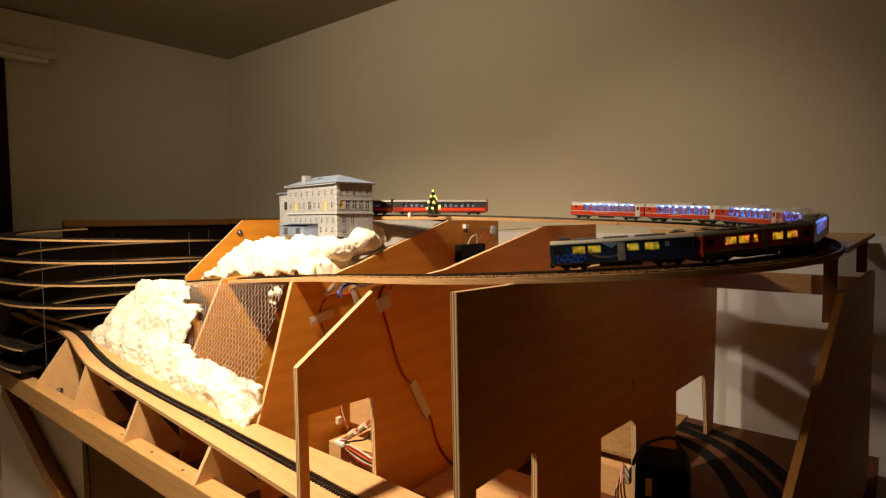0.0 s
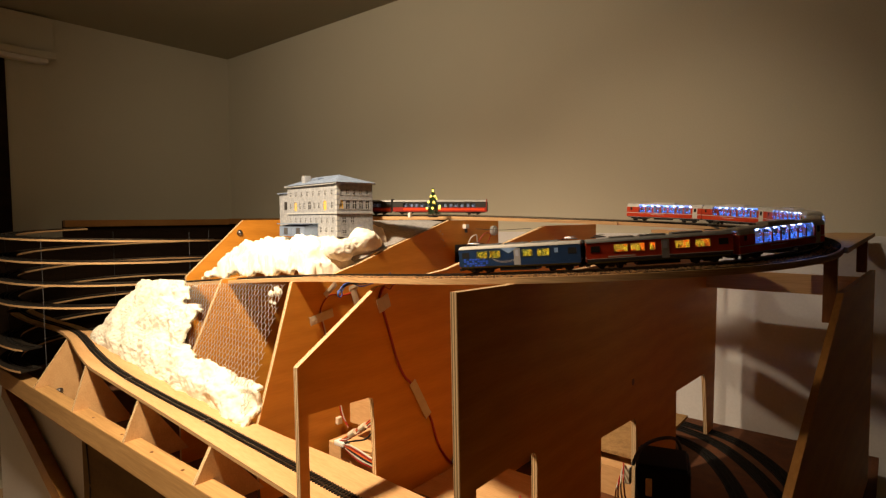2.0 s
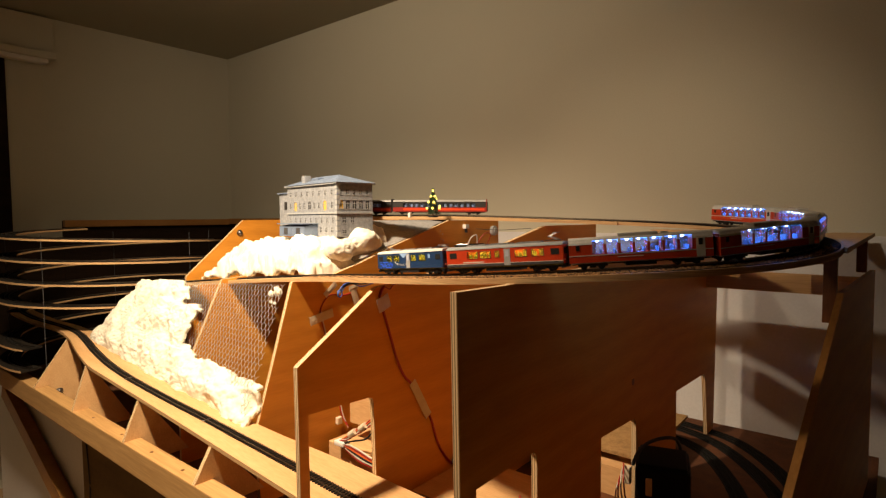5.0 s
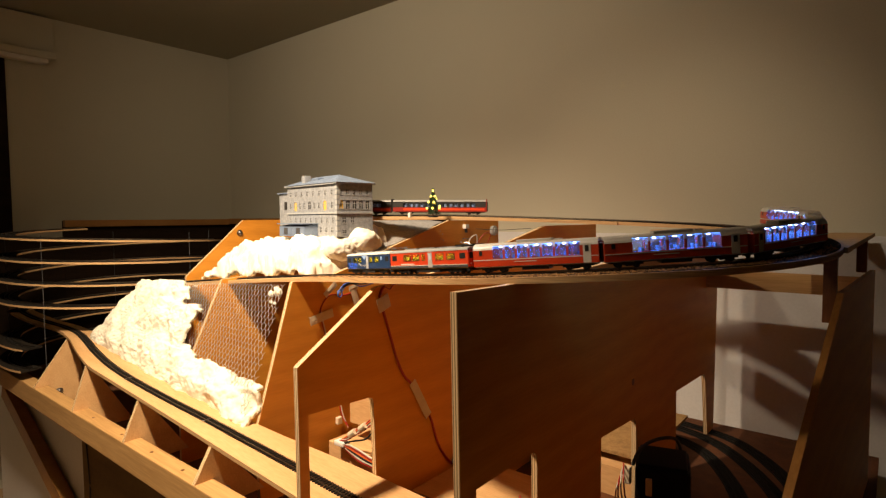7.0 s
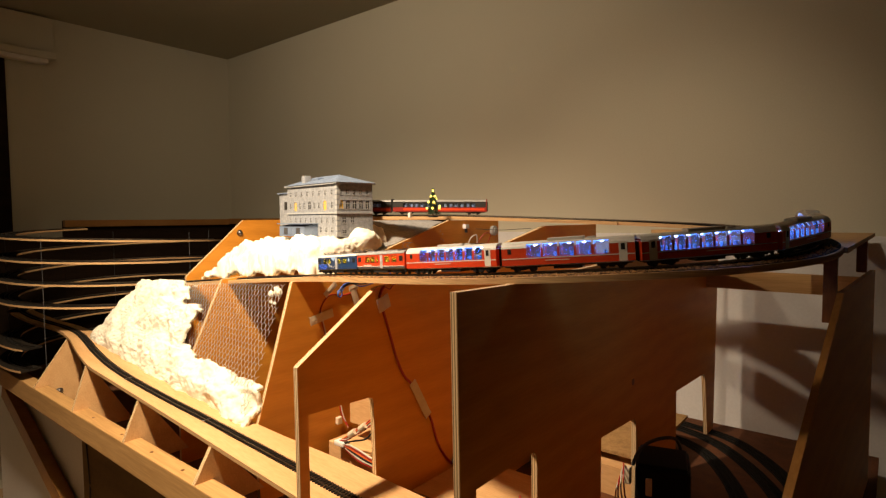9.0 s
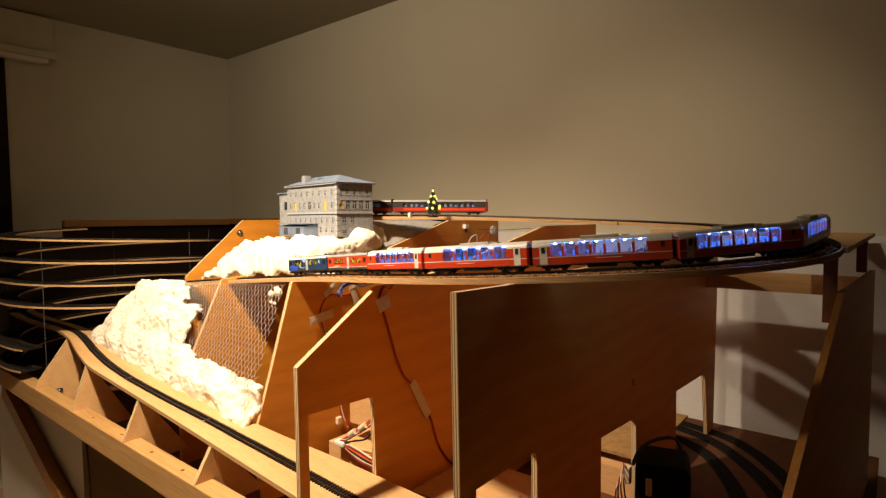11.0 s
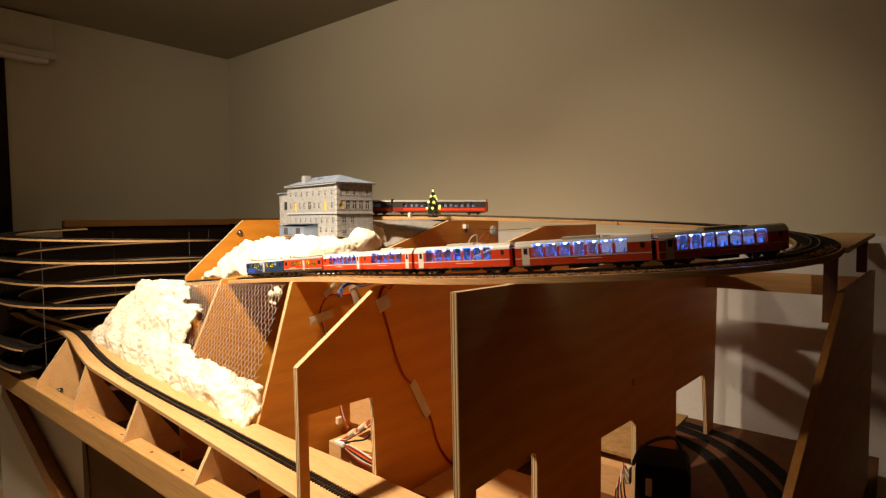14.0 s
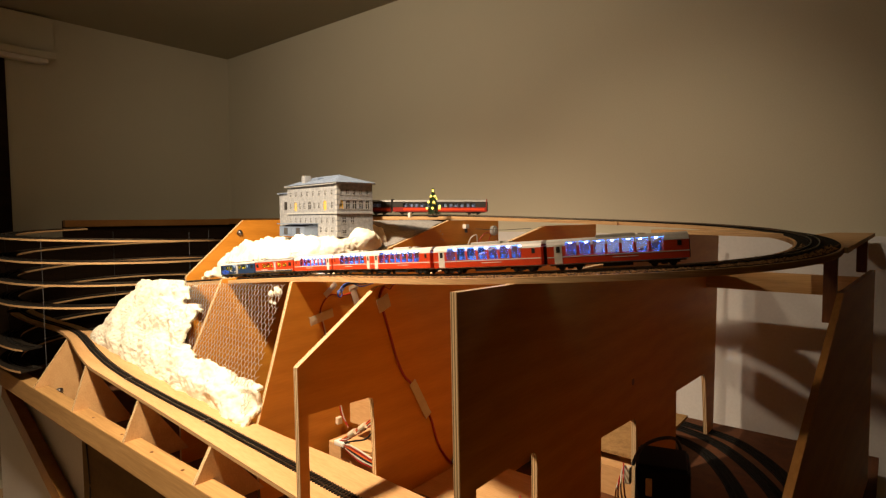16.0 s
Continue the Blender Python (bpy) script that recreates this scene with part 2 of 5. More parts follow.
def add_prism(bm, outline, a0, a1, axis="x", face=0, edge=0):
    """A flat outline, thick from a0 to a1 along the axis: x takes (y, z), y takes (x, z), z takes (x, y)."""
    def at(a, p):
        return {"x": (a, p[0], p[1]), "y": (p[0], a, p[1]), "z": (p[0], p[1], a)}[axis]
    lo, hi = [bm.verts.new(at(a0, p)) for p in outline], [bm.verts.new(at(a1, p)) for p in outline]
    k = len(outline)
    for ring in (lo, hi[::-1]):
        bm.faces.new(ring).material_index = face
    for i in range(k):
        bm.faces.new((lo[i], hi[i], hi[(i + 1) % k], lo[(i + 1) % k])).material_index = edge
    return bm


def add_rod(bm, a, b, r, sides=8, r2=None):
    a, b = Vector(a), Vector(b)
    q = (b - a).to_track_quat("Z", "Y").to_matrix()
    rings = []
    for p, rr in ((a, r), (b, r if r2 is None else r2)):
        rings.append([bm.verts.new(p + q @ Vector((rr * math.cos(2 * math.pi * i / sides), rr * math.sin(2 * math.pi * i / sides), 0))) for i in range(sides)])
    for i in range(sides):
        bm.faces.new((rings[0][i], rings[0][(i + 1) % sides], rings[1][(i + 1) % sides], rings[1][i]))
    bm.faces.new(rings[0][::-1])
    bm.faces.new(rings[1])


def tube(points, r, sides=7, steps=6):
    """A round cable through the points, smoothed."""
    pts = [Vector(p) for p in points]
    path = []
    for i in range(len(pts) - 1):
        p0, p1, p2, p3 = pts[max(i - 1, 0)], pts[i], pts[i + 1], pts[min(i + 2, len(pts) - 1)]
        for k in range(steps):
            t = k / steps
            path.append(0.5 * (2 * p1 + (p2 - p0) * t + (2 * p0 - 5 * p1 + 4 * p2 - p3) * t * t + (3 * p1 - p0 - 3 * p2 + p3) * t ** 3))
    path.append(pts[-1])
    bm, last = bmesh.new(), None
    for i, p in enumerate(path):
        d = (path[min(i + 1, len(path) - 1)] - path[max(i - 1, 0)]).normalized()
        q = d.to_track_quat("Z", "Y").to_matrix()
        ring = [bm.verts.new(p + q @ Vector((r * math.cos(2 * math.pi * j / sides), r * math.sin(2 * math.pi * j / sides), 0))) for j in range(sides)]
        if last:
            for j in range(sides):
                bm.faces.new((last[j], last[(j + 1) % sides], ring[(j + 1) % sides], ring[j]))
        last = ring
    return bm


def add_sweep(bm, path, section, closed=False, index=0, edge=None):
    """Sweep a section of (side, up) pairs along points with level side vectors. edge: index of the faces at the section's ends."""
    last = None
    k = len(section)
    for i, p in enumerate(path):
        a, b = path[max(i - 1, 0)], path[min(i + 1, len(path) - 1)]
        d = (b - a)
        side = Vector((d.y, -d.x, 0)).normalized()
        ring = [bm.verts.new(p + side * s + Vector((0, 0, u))) for s, u in section]
        if last:
            for j in range(k):
                f = bm.faces.new((last[j], last[(j + 1) % k], ring[(j + 1) % k], ring[j]))
                f.material_index = edge if edge is not None and j % 2 == 1 else index
        else:
            bm.faces.new(ring)
        last = ring
    bm.faces.new(last[::-1])


def rounded(points, r, n=4):
    """Round the corners of a flat outline that carry a third value of 1."""
    out = []
    k = len(points)
    for i, p in enumerate(points):
        if len(p) < 3:
            out.append(p[:2])
            continue
        c = Vector(p[:2])
        a = (Vector(points[i - 1][:2]) - c).normalized()
        b = (Vector(points[(i + 1) % k][:2]) - c).normalized()
        for j in range(n + 1):
            t = j / n
            q = c + a * r * (1 - t) ** 2 + b * r * t ** 2
            out.append((q.x, q.y))
    return out


# ---- the room ----
WX, WY, TOP = -3.46, 2.0, 2.4
part("floor", box(WX - 0.1, 3.2, -3.0, WY + 0.1, -0.1, 0.0), FLOOR, label="brown wooden floor of the hobby room", kind="structure")
part("ceiling", box(WX - 0.1, 3.2, -3.0, WY + 0.1, TOP, TOP + 0.1), CEIL, label="plain painted ceiling, its dimness put into the colour", kind="structure")
part("wall_north", box(WX - 0.1, 3.2, WY, WY + 0.12, 0.0, TOP), WALL, label="plain cream painted long wall", kind="structure")
bm = bmesh.new()
for b in ((0.80, 2.0, 0.0, TOP), (-3.0, 0.80, 2.16, TOP), (-3.0, 0.80, 0.0, 0.9), (-3.0, -0.6, 0.9, 2.16)):
    add_box(bm, WX - 0.14, WX, b[0], b[1], b[2], b[3])
part("wall_west", bm, WALL, label="cream painted end wall with a window", kind="structure")
part("wall_east", box(3.1, 3.2, -3.0, WY, 0.0, TOP), DIM, label="plain cream wall behind the viewer", kind="structure")
part("wall_south", box(WX - 0.1, 3.2, -3.1, -3.0, 0.0, TOP), DIM, label="plain cream wall behind the viewer", kind="structure")
win = thing("window_1", "dark night window with a wooden frame", "window", kind="structure")
part("window_frame", box(WX - 0.06, WX + 0.015, 0.74, 0.80, 0.9, 2.16), SHADEDWOOD, win)
part("pane", box(WX - 0.05, WX - 0.04, -0.6, 0.74, 0.9, 2.16), VOID, win)
rail = thing("curtain_rail", "cream curtain rail above the window", "curtain rail")
part("pelmet", box(WX, WX + 0.05, -0.6, 1.003, 2.201, 2.384, 0.003), WALL, rail, "cream pelmet board")
part("rail", box(WX, WX + 0.11, -0.6, 0.995, 2.168, 2.200, 0.005), WALL, rail)
part("track_strip", box(WX + 0.03, WX + 0.09, -0.6, 0.965, 2.146, 2.167, 0.004), WHITE, rail, "white curtain track")

# ---- the line: plan curve, grade and height of the rails ----
CURVE = ((0.0, 0.466), (0.25, -0.289), (0.5, -0.586), (0.75, -0.478), (1.0, 2.014), (1.25, 1.298), (1.5, 3.913),
         (1.75, 1.930), (2.0, 2.435), (2.25, 2.962), (2.5, 1.65), (2.75, 0.0), (6.0, 0.0))
STEP = 0.005


def make_line():
    pts = []
    x, y, z, h = -1.5810, 0.8604, 1.1704, -0.0856
    ks, kv = [c[0] for c in CURVE], [c[1] for c in CURVE]
    s = 0.0
    while s < 3.9:
        inward = float(np.interp(s, (0.0, 0.9, 1.2, 1.5, 1.75, 2.05, 2.3), (0.006, 0.010, 0.012, 0.018, 0.014, 0.004, -0.004)))
        pts.append(Vector((x - math.sin(h) * inward, y + math.cos(h) * inward, z)))
        h2 = h + float(np.interp(s, ks, kv)) * STEP
        x, y = x + math.cos(h) * STEP, y + math.sin(h) * STEP
        z += (0.0966 - 0.0662 * min(s, 2.9) / 3.0) * STEP if s < 2.9 else 0.006 * STEP
        h, s = h2, s + STEP
    before = []
    x, y, z = -1.5805, 0.8664, 1.1704
    for i in range(1, 80):
        before.append(Vector((x - i * STEP * math.cos(-0.0856 + i * 0.0003), y - i * STEP * math.sin(-0.0856 + i * 0.003), z - i * STEP * 0.0966)))
    return before[::-1], pts


BEFORE, AFTER = make_line()
LINE = BEFORE + AFTER
S0 = -len(BEFORE) * STEP


def on_line(s):
    f = (s - S0) / STEP
    i = max(0, min(len(LINE) - 2, int(f)))
    return LINE[i].lerp(LINE[i + 1], f - i)


def sub_line(s0, s1, step=0.02):
    n = max(2, int((s1 - s0) / step))
    return [on_line(s0 + (s1 - s0) * i / n) for i in range(n + 1)]


GAUGE = 0.012


def make_track(name, path, label, tie_step=0.0075, tie_len=0.023, bed=True, bed_mat=None, rail_mat=None):
    """Rails, ties and bed under a path of rail-top points."""
    ob = thing(name, label, "model track")
    for side in (-1, 1):
        bm = bmesh.new()
        a = side * GAUGE / 2
        add_sweep(bm, path, [(a - 0.0005, -0.0022), (a + 0.0005, -0.0022), (a + 0.0005, 0.0), (a - 0.0005, 0.0)])
        part("rail", bm, rail_mat or RAIL, ob)
    bm = bmesh.new()
    acc = 0.0
    for p, q in zip(path[:-1], path[1:]):
        d = q - p
        ln = d.length
        while acc < ln:
            m = Matrix.Translation(p + d * (acc / ln)) @ d.to_track_quat("X", "Z").to_matrix().to_4x4()
            add_box(bm, -0.0014, 0.0014, -tie_len / 2, tie_len / 2, -0.0048, -0.0021, 0, m)
            acc += tie_step
        acc -= ln
    part("tie_strip", bm, TIE, ob, "black plastic ties", kind="stuff")
    if bed:
        bm = bmesh.new()
        w = tie_len / 2 + 0.004
        add_sweep(bm, path, [(-w, -0.0052), (w, -0.0052), (w - 0.003, -0.0036), (-w + 0.003, -0.0036)])
        part("bed", bm, bed_mat or BED, ob)
    return ob


def make_ribbon(name, path, left, right, thick, label, drop=0.0052):
    """A plywood strip under a track path."""
    bm = bmesh.new()
    add_sweep(bm, path, [(-left, -drop - thick), (right, -drop - thick), (right, -drop), (-left, -drop)], index=0, edge=1)
    return part(name, bm, [PLY_FLAT, PLY_EDGE_PLAIN], None, label)


upper_path = sub_line(-0.30, 3.34, 0.015)
make_track("upper_track", upper_path, "black metre-gauge model track on the climbing loop")
bm = bmesh.new()
add_sweep(bm, sub_line(1.34, 2.42, 0.015), [(-0.026, -0.0051), (0.0345, -0.0051), (0.0325, -0.0041), (-0.0235, -0.0041)])
tagged(part("loop_bed", bm, BED, None, "wide black track bed round the loop"), category="track bed")
tagged(make_ribbon("upper_track_board", sub_line(-0.30, 2.45, 0.015), 0.030, 0.038, 0.009, "curved plywood strip carrying the loop track"), category="plywood board")
tagged(make_ribbon("station_track_board", sub_line(2.452, 3.34, 0.03), 0.040, 0.03, 0.009, "flat plywood strip carrying the station track"), category="plywood board")


def flat_board(name, outline, z0, z1, label, mats=None):
    bm = bmesh.new()
    add_prism(bm, outline, z0, z1, "z", 0, 1)
    return tagged(part(name, bm, mats or [PLY_FLAT, PLY_EDGE_PLAIN], None, label), category="plywood board")


flat_board("corner_board", [(-0.058, 1.05), (-0.047, 1.93), (-0.14, 1.93), (-0.20, 1.48), (-0.105, 1.24), (-0.075, 1.10)], 1.2905, 1.2995, "flat plywood corner plate outside the loop")
flat_board("gusset_board", [(-0.16, 1.17), (-0.22, 1.31), (-0.34, 1.385), (-0.46, 1.42), (-0.47, 1.385), (-0.30, 1.27)], 1.3085, 1.3165, "bare plywood wedge inside the loop")

# ---- transverse plywood frames ----
def frame_panel(name, outline, x, label, thick=0.0105):
    bm = bmesh.new()
    add_prism(bm, outline, x - thick, x, "x", 0, 1)
    return tagged(part(name, bm, [PLY, PLY_EDGE], None, label), category="plywood frame", group="transverse plywood frames")


R1 = 0.03
PANEL_A = rounded([(0.553, 0.60), (0.540, 1.257), (0.66, 1.2545), (1.0, 1.262), (1.42, 1.310), (1.838, 1.312), (1.818, 0.7), (1.750, 0.7), (1.712, 0.894, 1),
                   (1.441, 0.908), (1.444, 0.60), (1.172, 0.60), (1.162, 0.921, 1), (0.981, 0.934), (0.981, 0.60), (0.742, 0.60), (0.741, 0.9915, 1), (0.580, 0.991), (0.582, 0.60)], 0.02)
PANEL_B = rounded([(0.544, 0.60), (0.5406, 1.1066), (0.722, 1.2207), (0.93, 1.238), (1.362, 1.325), (1.695, 1.325), (1.695, 0.60), (0.722, 0.60), (0.709, 1.0165, 1), (0.5605, 1.0235), (0.562, 0.60)], 0.012)
PANEL_C = [(0.6825, 0.878), (0.7218, 0.998), (0.7845, 1.2), (0.90, 1.206), (1.004, 1.232), (1.115, 1.267), (1.378, 1.3405), (1.658, 1.3405), (1.658, 0.70), (0.686, 0.70)]
PANEL_D = [(0.675, 0.905), (0.804, 1.182), (0.88, 1.186), (0.95, 1.255), (1.3, 1.30), (1.60, 1.30), (1.60, 0.70), (0.675, 0.70)]
PANEL_G = [(0.873, 1.150), (0.873, 1.162), (1.083, 1.345), (1.88, 1.345), (1.88, 0.70), (0.873, 0.70)]
big_frame = frame_panel("plywood_frame", PANEL_A, -0.42, "large brown plywood frame under the loop, arched openings")
bm = bmesh.new()
add_rod(bm, (-0.4199, 1.14, 1.003), (-0.4192, 1.14, 1.003), 0.007, 14)
part("knot", bm, DARKWOOD, big_frame, "dark wood knot")
frame_panel("plywood_frame", PANEL_B, -0.75, "brown plywood frame with a square track opening")
slant_frame = frame_panel("plywood_frame", PANEL_C, -1.10, "brown plywood frame with a slanted front edge")
for y, z, r in ((1.333, 1.3075, 0.0022), (1.345, 1.298, 0.0030), (1.336, 1.283, 0.0024), (1.348, 1.279, 0.0030), (1.352, 1.262, 0.0020)):
    bm = bmesh.new()
    add_rod(bm, (-1.0999, y, z), (-1.0990, y, z), r, 7)
    part("glue_fleck", bm, PLY_EDGE_PLAIN, slant_frame, "pale fleck of glue")
frame_panel("plywood_frame", PANEL_D, -1.45, "brown plywood frame behind the wire mesh")
frame_panel("plywood_frame", PANEL_G, -1.80, "brown plywood frame beside the helix")
# end frame, turned slightly
end_frame = frame_panel("plywood_frame", rounded([(-0.55, 0.80), (-0.40, 1.010), (-0.005, 1.216), (0.53, 1.216), (0.53, 0.0), (-0.62, 0.0)], 0.01), 0.0, "dark slanted plywood end frame at the loop", 0.010)
end_frame.data.materials[1] = OLDWOOD
end_frame.matrix_world = pose(-0.067, 1.170, 0, 0, 0, -3.1)

# ---- front beam, lower line and its brackets ----
beam = part("front_beam", box(-3.2, 0.05, 0.530, 0.572, 0.742, 0.809, 0.003), PINE, None, "long pine beam along the layout front")
tagged(beam, category="beam")


def lower_z(x):
    return 0.888 - 0.074 * (x + 1.1)


lower_pts = [(-0.30, 0.645), (-0.45, 0.640), (-0.60, 0.634), (-0.75, 0.629), (-0.9, 0.626), (-1.05, 0.622), (-1.2, 0.618), (-1.36, 0.611), (-1.58, 0.606), (-1.74, 0.612), (-1.90, 0.630), (-2.03, 0.650), (-2.14, 0.664), (-2.25, 0.660), (-2.36, 0.640), (-2.47, 0.622), (-2.62, 0.622), (-2.80, 0.66)]


def smooth_path(pts, steps=8):
    out = []
    for i in range(len(pts) - 1):
        p0, p1, p2, p3 = (Vector(pts[max(0, min(len(pts) - 1, k))]) for k in (i - 1, i, i + 1, i + 2))
        for k in range(steps):
            t = k / steps
            out.append(0.5 * (2 * p1 + (p2 - p0) * t + (2 * p0 - 5 * p1 + 4 * p2 - p3) * t * t + (3 * p1 - p0 - 3 * p2 + p3) * t ** 3))
    out.append(Vector(pts[-1]))
    return out


# helix
HC, HR, PITCH = Vector((-2.394, 0.886)), 0.350, 0.0745
A0 = math.atan2(-0.318, 0.947)


def helix_at(turn):
    """turn 0: the front of the top ring; each full turn goes down one pitch."""
    a = A0 + 2 * math.pi * turn
    return Vector((HC.x + HR * math.cos(a), HC.y + HR * math.sin(a), 1.285 - PITCH * turn))


lower_path = smooth_path([(x, y, lower_z(x) + 0.0052) for x, y in lower_pts])
make_track("lower_track", lower_path, "black model track on the lower climbing line", bed=False)
LOWER_EDGE = ((-0.30, 0.567, 0.735), (-0.75, 0.567, 0.716), (-1.1, 0.568, 0.686), (-1.4, 0.568, 0.684), (-1.62, 0.567, 0.676), (-1.78, 0.569, 0.672), (-1.95, 0.594, 0.690),
              (-2.10, 0.622, 0.708), (-2.25, 0.628, 0.700), (-2.40, 0.600, 0.672), (-2.62, 0.588, 0.660), (-2.80, 0.626, 0.70))
bm = bmesh.new()
last = None
for x, f, b in smooth_path(LOWER_EDGE):
    z = lower_z(x)
    ring = [bm.verts.new(p) for p in ((x, f, z - 0.009), (x, b, z - 0.009), (x, b, z), (x, f, z))]
    if last:
        for k in range(4):
            bm.faces.new((last[k], last[(k + 1) % 4], ring[(k + 1) % 4], ring[k])).material_index = k % 2
    else:
        bm.faces.new(ring)
    last = ring
bm.faces.new(last[::-1])
tagged(part("lower_track_board", bm, [PLY_FLAT, PLY_EDGE_PLAIN], None, "light plywood strip carrying the lower track"), category="plywood board")

helix = thing("track_helix", "stacked plywood rings of the track helix", "track helix")
for t0, t1 in ((-0.45, 3.72), (4.42, 4.88), (5.04, 5.88)):
    hp = [helix_at(t0 + i / 72) for i in range(int(72 * (t1 - t0)))]
    make_track("helix_track", hp, "black track winding down the helix", bed=False, tie_step=0.011)
    bm = bmesh.new()
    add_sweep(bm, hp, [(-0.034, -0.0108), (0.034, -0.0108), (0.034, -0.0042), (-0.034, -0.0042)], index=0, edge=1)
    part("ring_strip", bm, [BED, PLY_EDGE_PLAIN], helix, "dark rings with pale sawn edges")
for k in range(5):
    a = A0 + 2 * math.pi * (k + 0.5) / 5
    for off in (0.030,):
        bm = bmesh.new()
        c = HC + Vector((math.cos(a), math.sin(a))) * (HR + off)
        add_rod(bm, (c.x, c.y, 0.70), (c.x, c.y, 1.300), 0.0011)
        part("rod", bm, DARKGREY, helix, "thin dark support rod")

# brackets under the lower board
for x in (-1.09, -1.44, -1.79, -2.14):
    z, f = lower_z(x) - 0.0095, 0.632 if x < -2 else 0.570
    bm = bmesh.new()
    add_prism(bm, [(0.531, 0.8095), (f, z), (f + 0.014, z), (0.690, 0.745), (0.574, 0.745), (0.574, 0.8095)], x - 0.0105, x, "x", 0, 1)
    tagged(part("bracket", bm, [PLY_FLAT, PLY_EDGE], None, "triangular plywood bracket on the front beam"), category="bracket", group="brackets on the beam")

# base boards
flat_board("base_board", [(-3.0, 0.60), (-0.02, 0.60), (-0.02, 1.885), (-3.0, 1.885)], 0.672, 0.692, "brown cork-covered base board", [CORK, PLY_EDGE_PLAIN])
for i, (x, y) in enumerate(((-3.28, 0.98), (-1.2, 0.60), (-0.08, 0.60), (-2.6, 1.85), (-1.2, 1.85), (-0.1, 1.85))):
    tagged(part("table_leg", box(x, x + 0.06, y, y + 0.06, 0.0, 0.672), PINE, None, "square pine leg of the layout"), category="leg", group="layout legs")

# structure at the loop's right side
tagged(part("support_post", box(-0.098, -0.078, 1.165, 1.187, 1.162, 1.290, 0.001), DARKWOOD, None, "short dark post under the loop board"), category="post", group="loop posts")
tagged(part("support_post", box(-0.072, -0.052, 1.60, 1.622, 1.2165, 1.290, 0.001), DARKWOOD, None, "short dark post under the corner plate"), category="post", group="loop posts")
tagged(part("cross_plank", box(-0.419, -0.062, 1.70, 1.718, 1.146, 1.196), PINE, None, "pine plank on edge behind the loop"), category="plank")
tagged(part("cross_batten", box(-0.135, -0.098, 1.19, 1.215, 1.262, 1.283), DARKWOOD, None, "small dark batten under the loop board"), category="batten")

tagged(part("backing_panel", box(-1.95, 0.8, 1.985, 1.999, 0.30, 1.288), LOWWALL, None, "white backing panel on the wall below the track"), category="panel")
# boards along the end wall behind the helix, their shade painted in as near-black
tagged(part("back_board", box(-3.30, -3.285, 0.97, 1.92, 0.70, 1.345), SHADEDWOOD, None, "brown upright board behind the helix, shade painted into its colour"), category="board")
tagged(part("back_board", box(-3.30, -3.285, 0.30, 0.969, 0.60, 1.262), SHADEDWOOD, None, "upright board beside the helix, shade painted into its colour"), category="board")
tagged(part("top_rail", box(-3.284, -3.255, 0.97, 1.861, 1.315, 1.349), OLDWOOD, None, "brown wooden rail along the board behind the helix"), category="rail")
tagged(part("top_rail", box(-3.275, -1.815, 1.862, 1.898, 1.318, 1.352), OLDWOOD, None, "brown wooden rail along the wall"), category="rail")
tagged(part("back_board", box(-3.284, -1.52, 1.90, 1.915, 0.70, 1.345), SHADEDWOOD, None, "brown board along the wall, shade painted into its colour"), category="board")


# ---- rail cars ----
# A car's own space: x forward, z up from the rail top.
def roof_mesh(x0, x1, w, z1, crown, n=6):
    pts = [(w * math.cos(math.pi * i / (2 * n)), z1 + (crown - z1) * math.sin(math.pi * i / (2 * n)) ** 0.8) for i in range(2 * n + 1)]
    bm = bmesh.new()
    add_prism(bm, pts, x0, x1, "x")
    return bm


WHEEL = None


def wheel_mesh():
    bm = bmesh.new()
    add_rod(bm, (0, -0.0012, 0), (0, 0.0012, 0), 0.0048, 14)
    add_rod(bm, (0, -0.0022, 0), (0, -0.0012, 0), 0.0026, 10)
    add_rod(bm, (0, 0.0012, 0), (0, 0.0022, 0), 0.0026, 10)
    me = bpy.data.meshes.new("wheel")
    bm.to_mesh(me)
    bm.free()
    me.materials.append(BLACK)
    return me


def add_bogie(car, x):
    global WHEEL
    bm = bmesh.new()
    for y in (-0.0105, 0.0105):
        add_box(bm, x - 0.020, x + 0.020, y - 0.0012, y + 0.0012, 0.0048, 0.0078)
        add_box(bm, x - 0.004, x + 0.004, y - 0.0016, y + 0.0016, 0.0030, 0.0090)
        for k in (-0.012, 0.012):
            add_box(bm, x + k - 0.003, x + k + 0.003, y - 0.0018, y + 0.0018, 0.0030, 0.0072)
    add_box(bm, x - 0.006, x + 0.006, -0.010, 0.010, 0.0055, 0.0095)
    bogie = part("bogie", bm, BLACK, car)
    WHEEL = WHEEL or wheel_mesh()
    for k in (-0.012, 0.012):
        for y in (-0.006, 0.006):
            w = new("wheel", WHEEL)
            w.parent = bogie
            w.location = (x + k, y, 0.0048)


def side_walls(length, w, z0, z1, zw0, zw1, holes, thick=0.0011, ends=True):
    """Both long walls with window openings, and the end walls. holes: (x0, x1) along the car."""
    bm = bmesh.new()
    h = length / 2
    cuts = sorted(holes)
    for s in (-1, 1):
        y0, y1 = sorted((s * w, s * (w - thick)))
        add_box(bm, -h, h, y0, y1, z0, zw0)
        add_box(bm, -h, h, y0, y1, zw1, z1)
        x = -h
        for a, b in cuts + [(h, h)]:
            if a > x:
                add_box(bm, x, a, y0, y1, zw0, zw1)
            x = b
    for s in (-1, 1):
        x0, x1 = sorted((s * h, s * (h - thick)))
        add_box(bm, x0, x1, -w + thick, w - thick, z0, z1)
    return bm


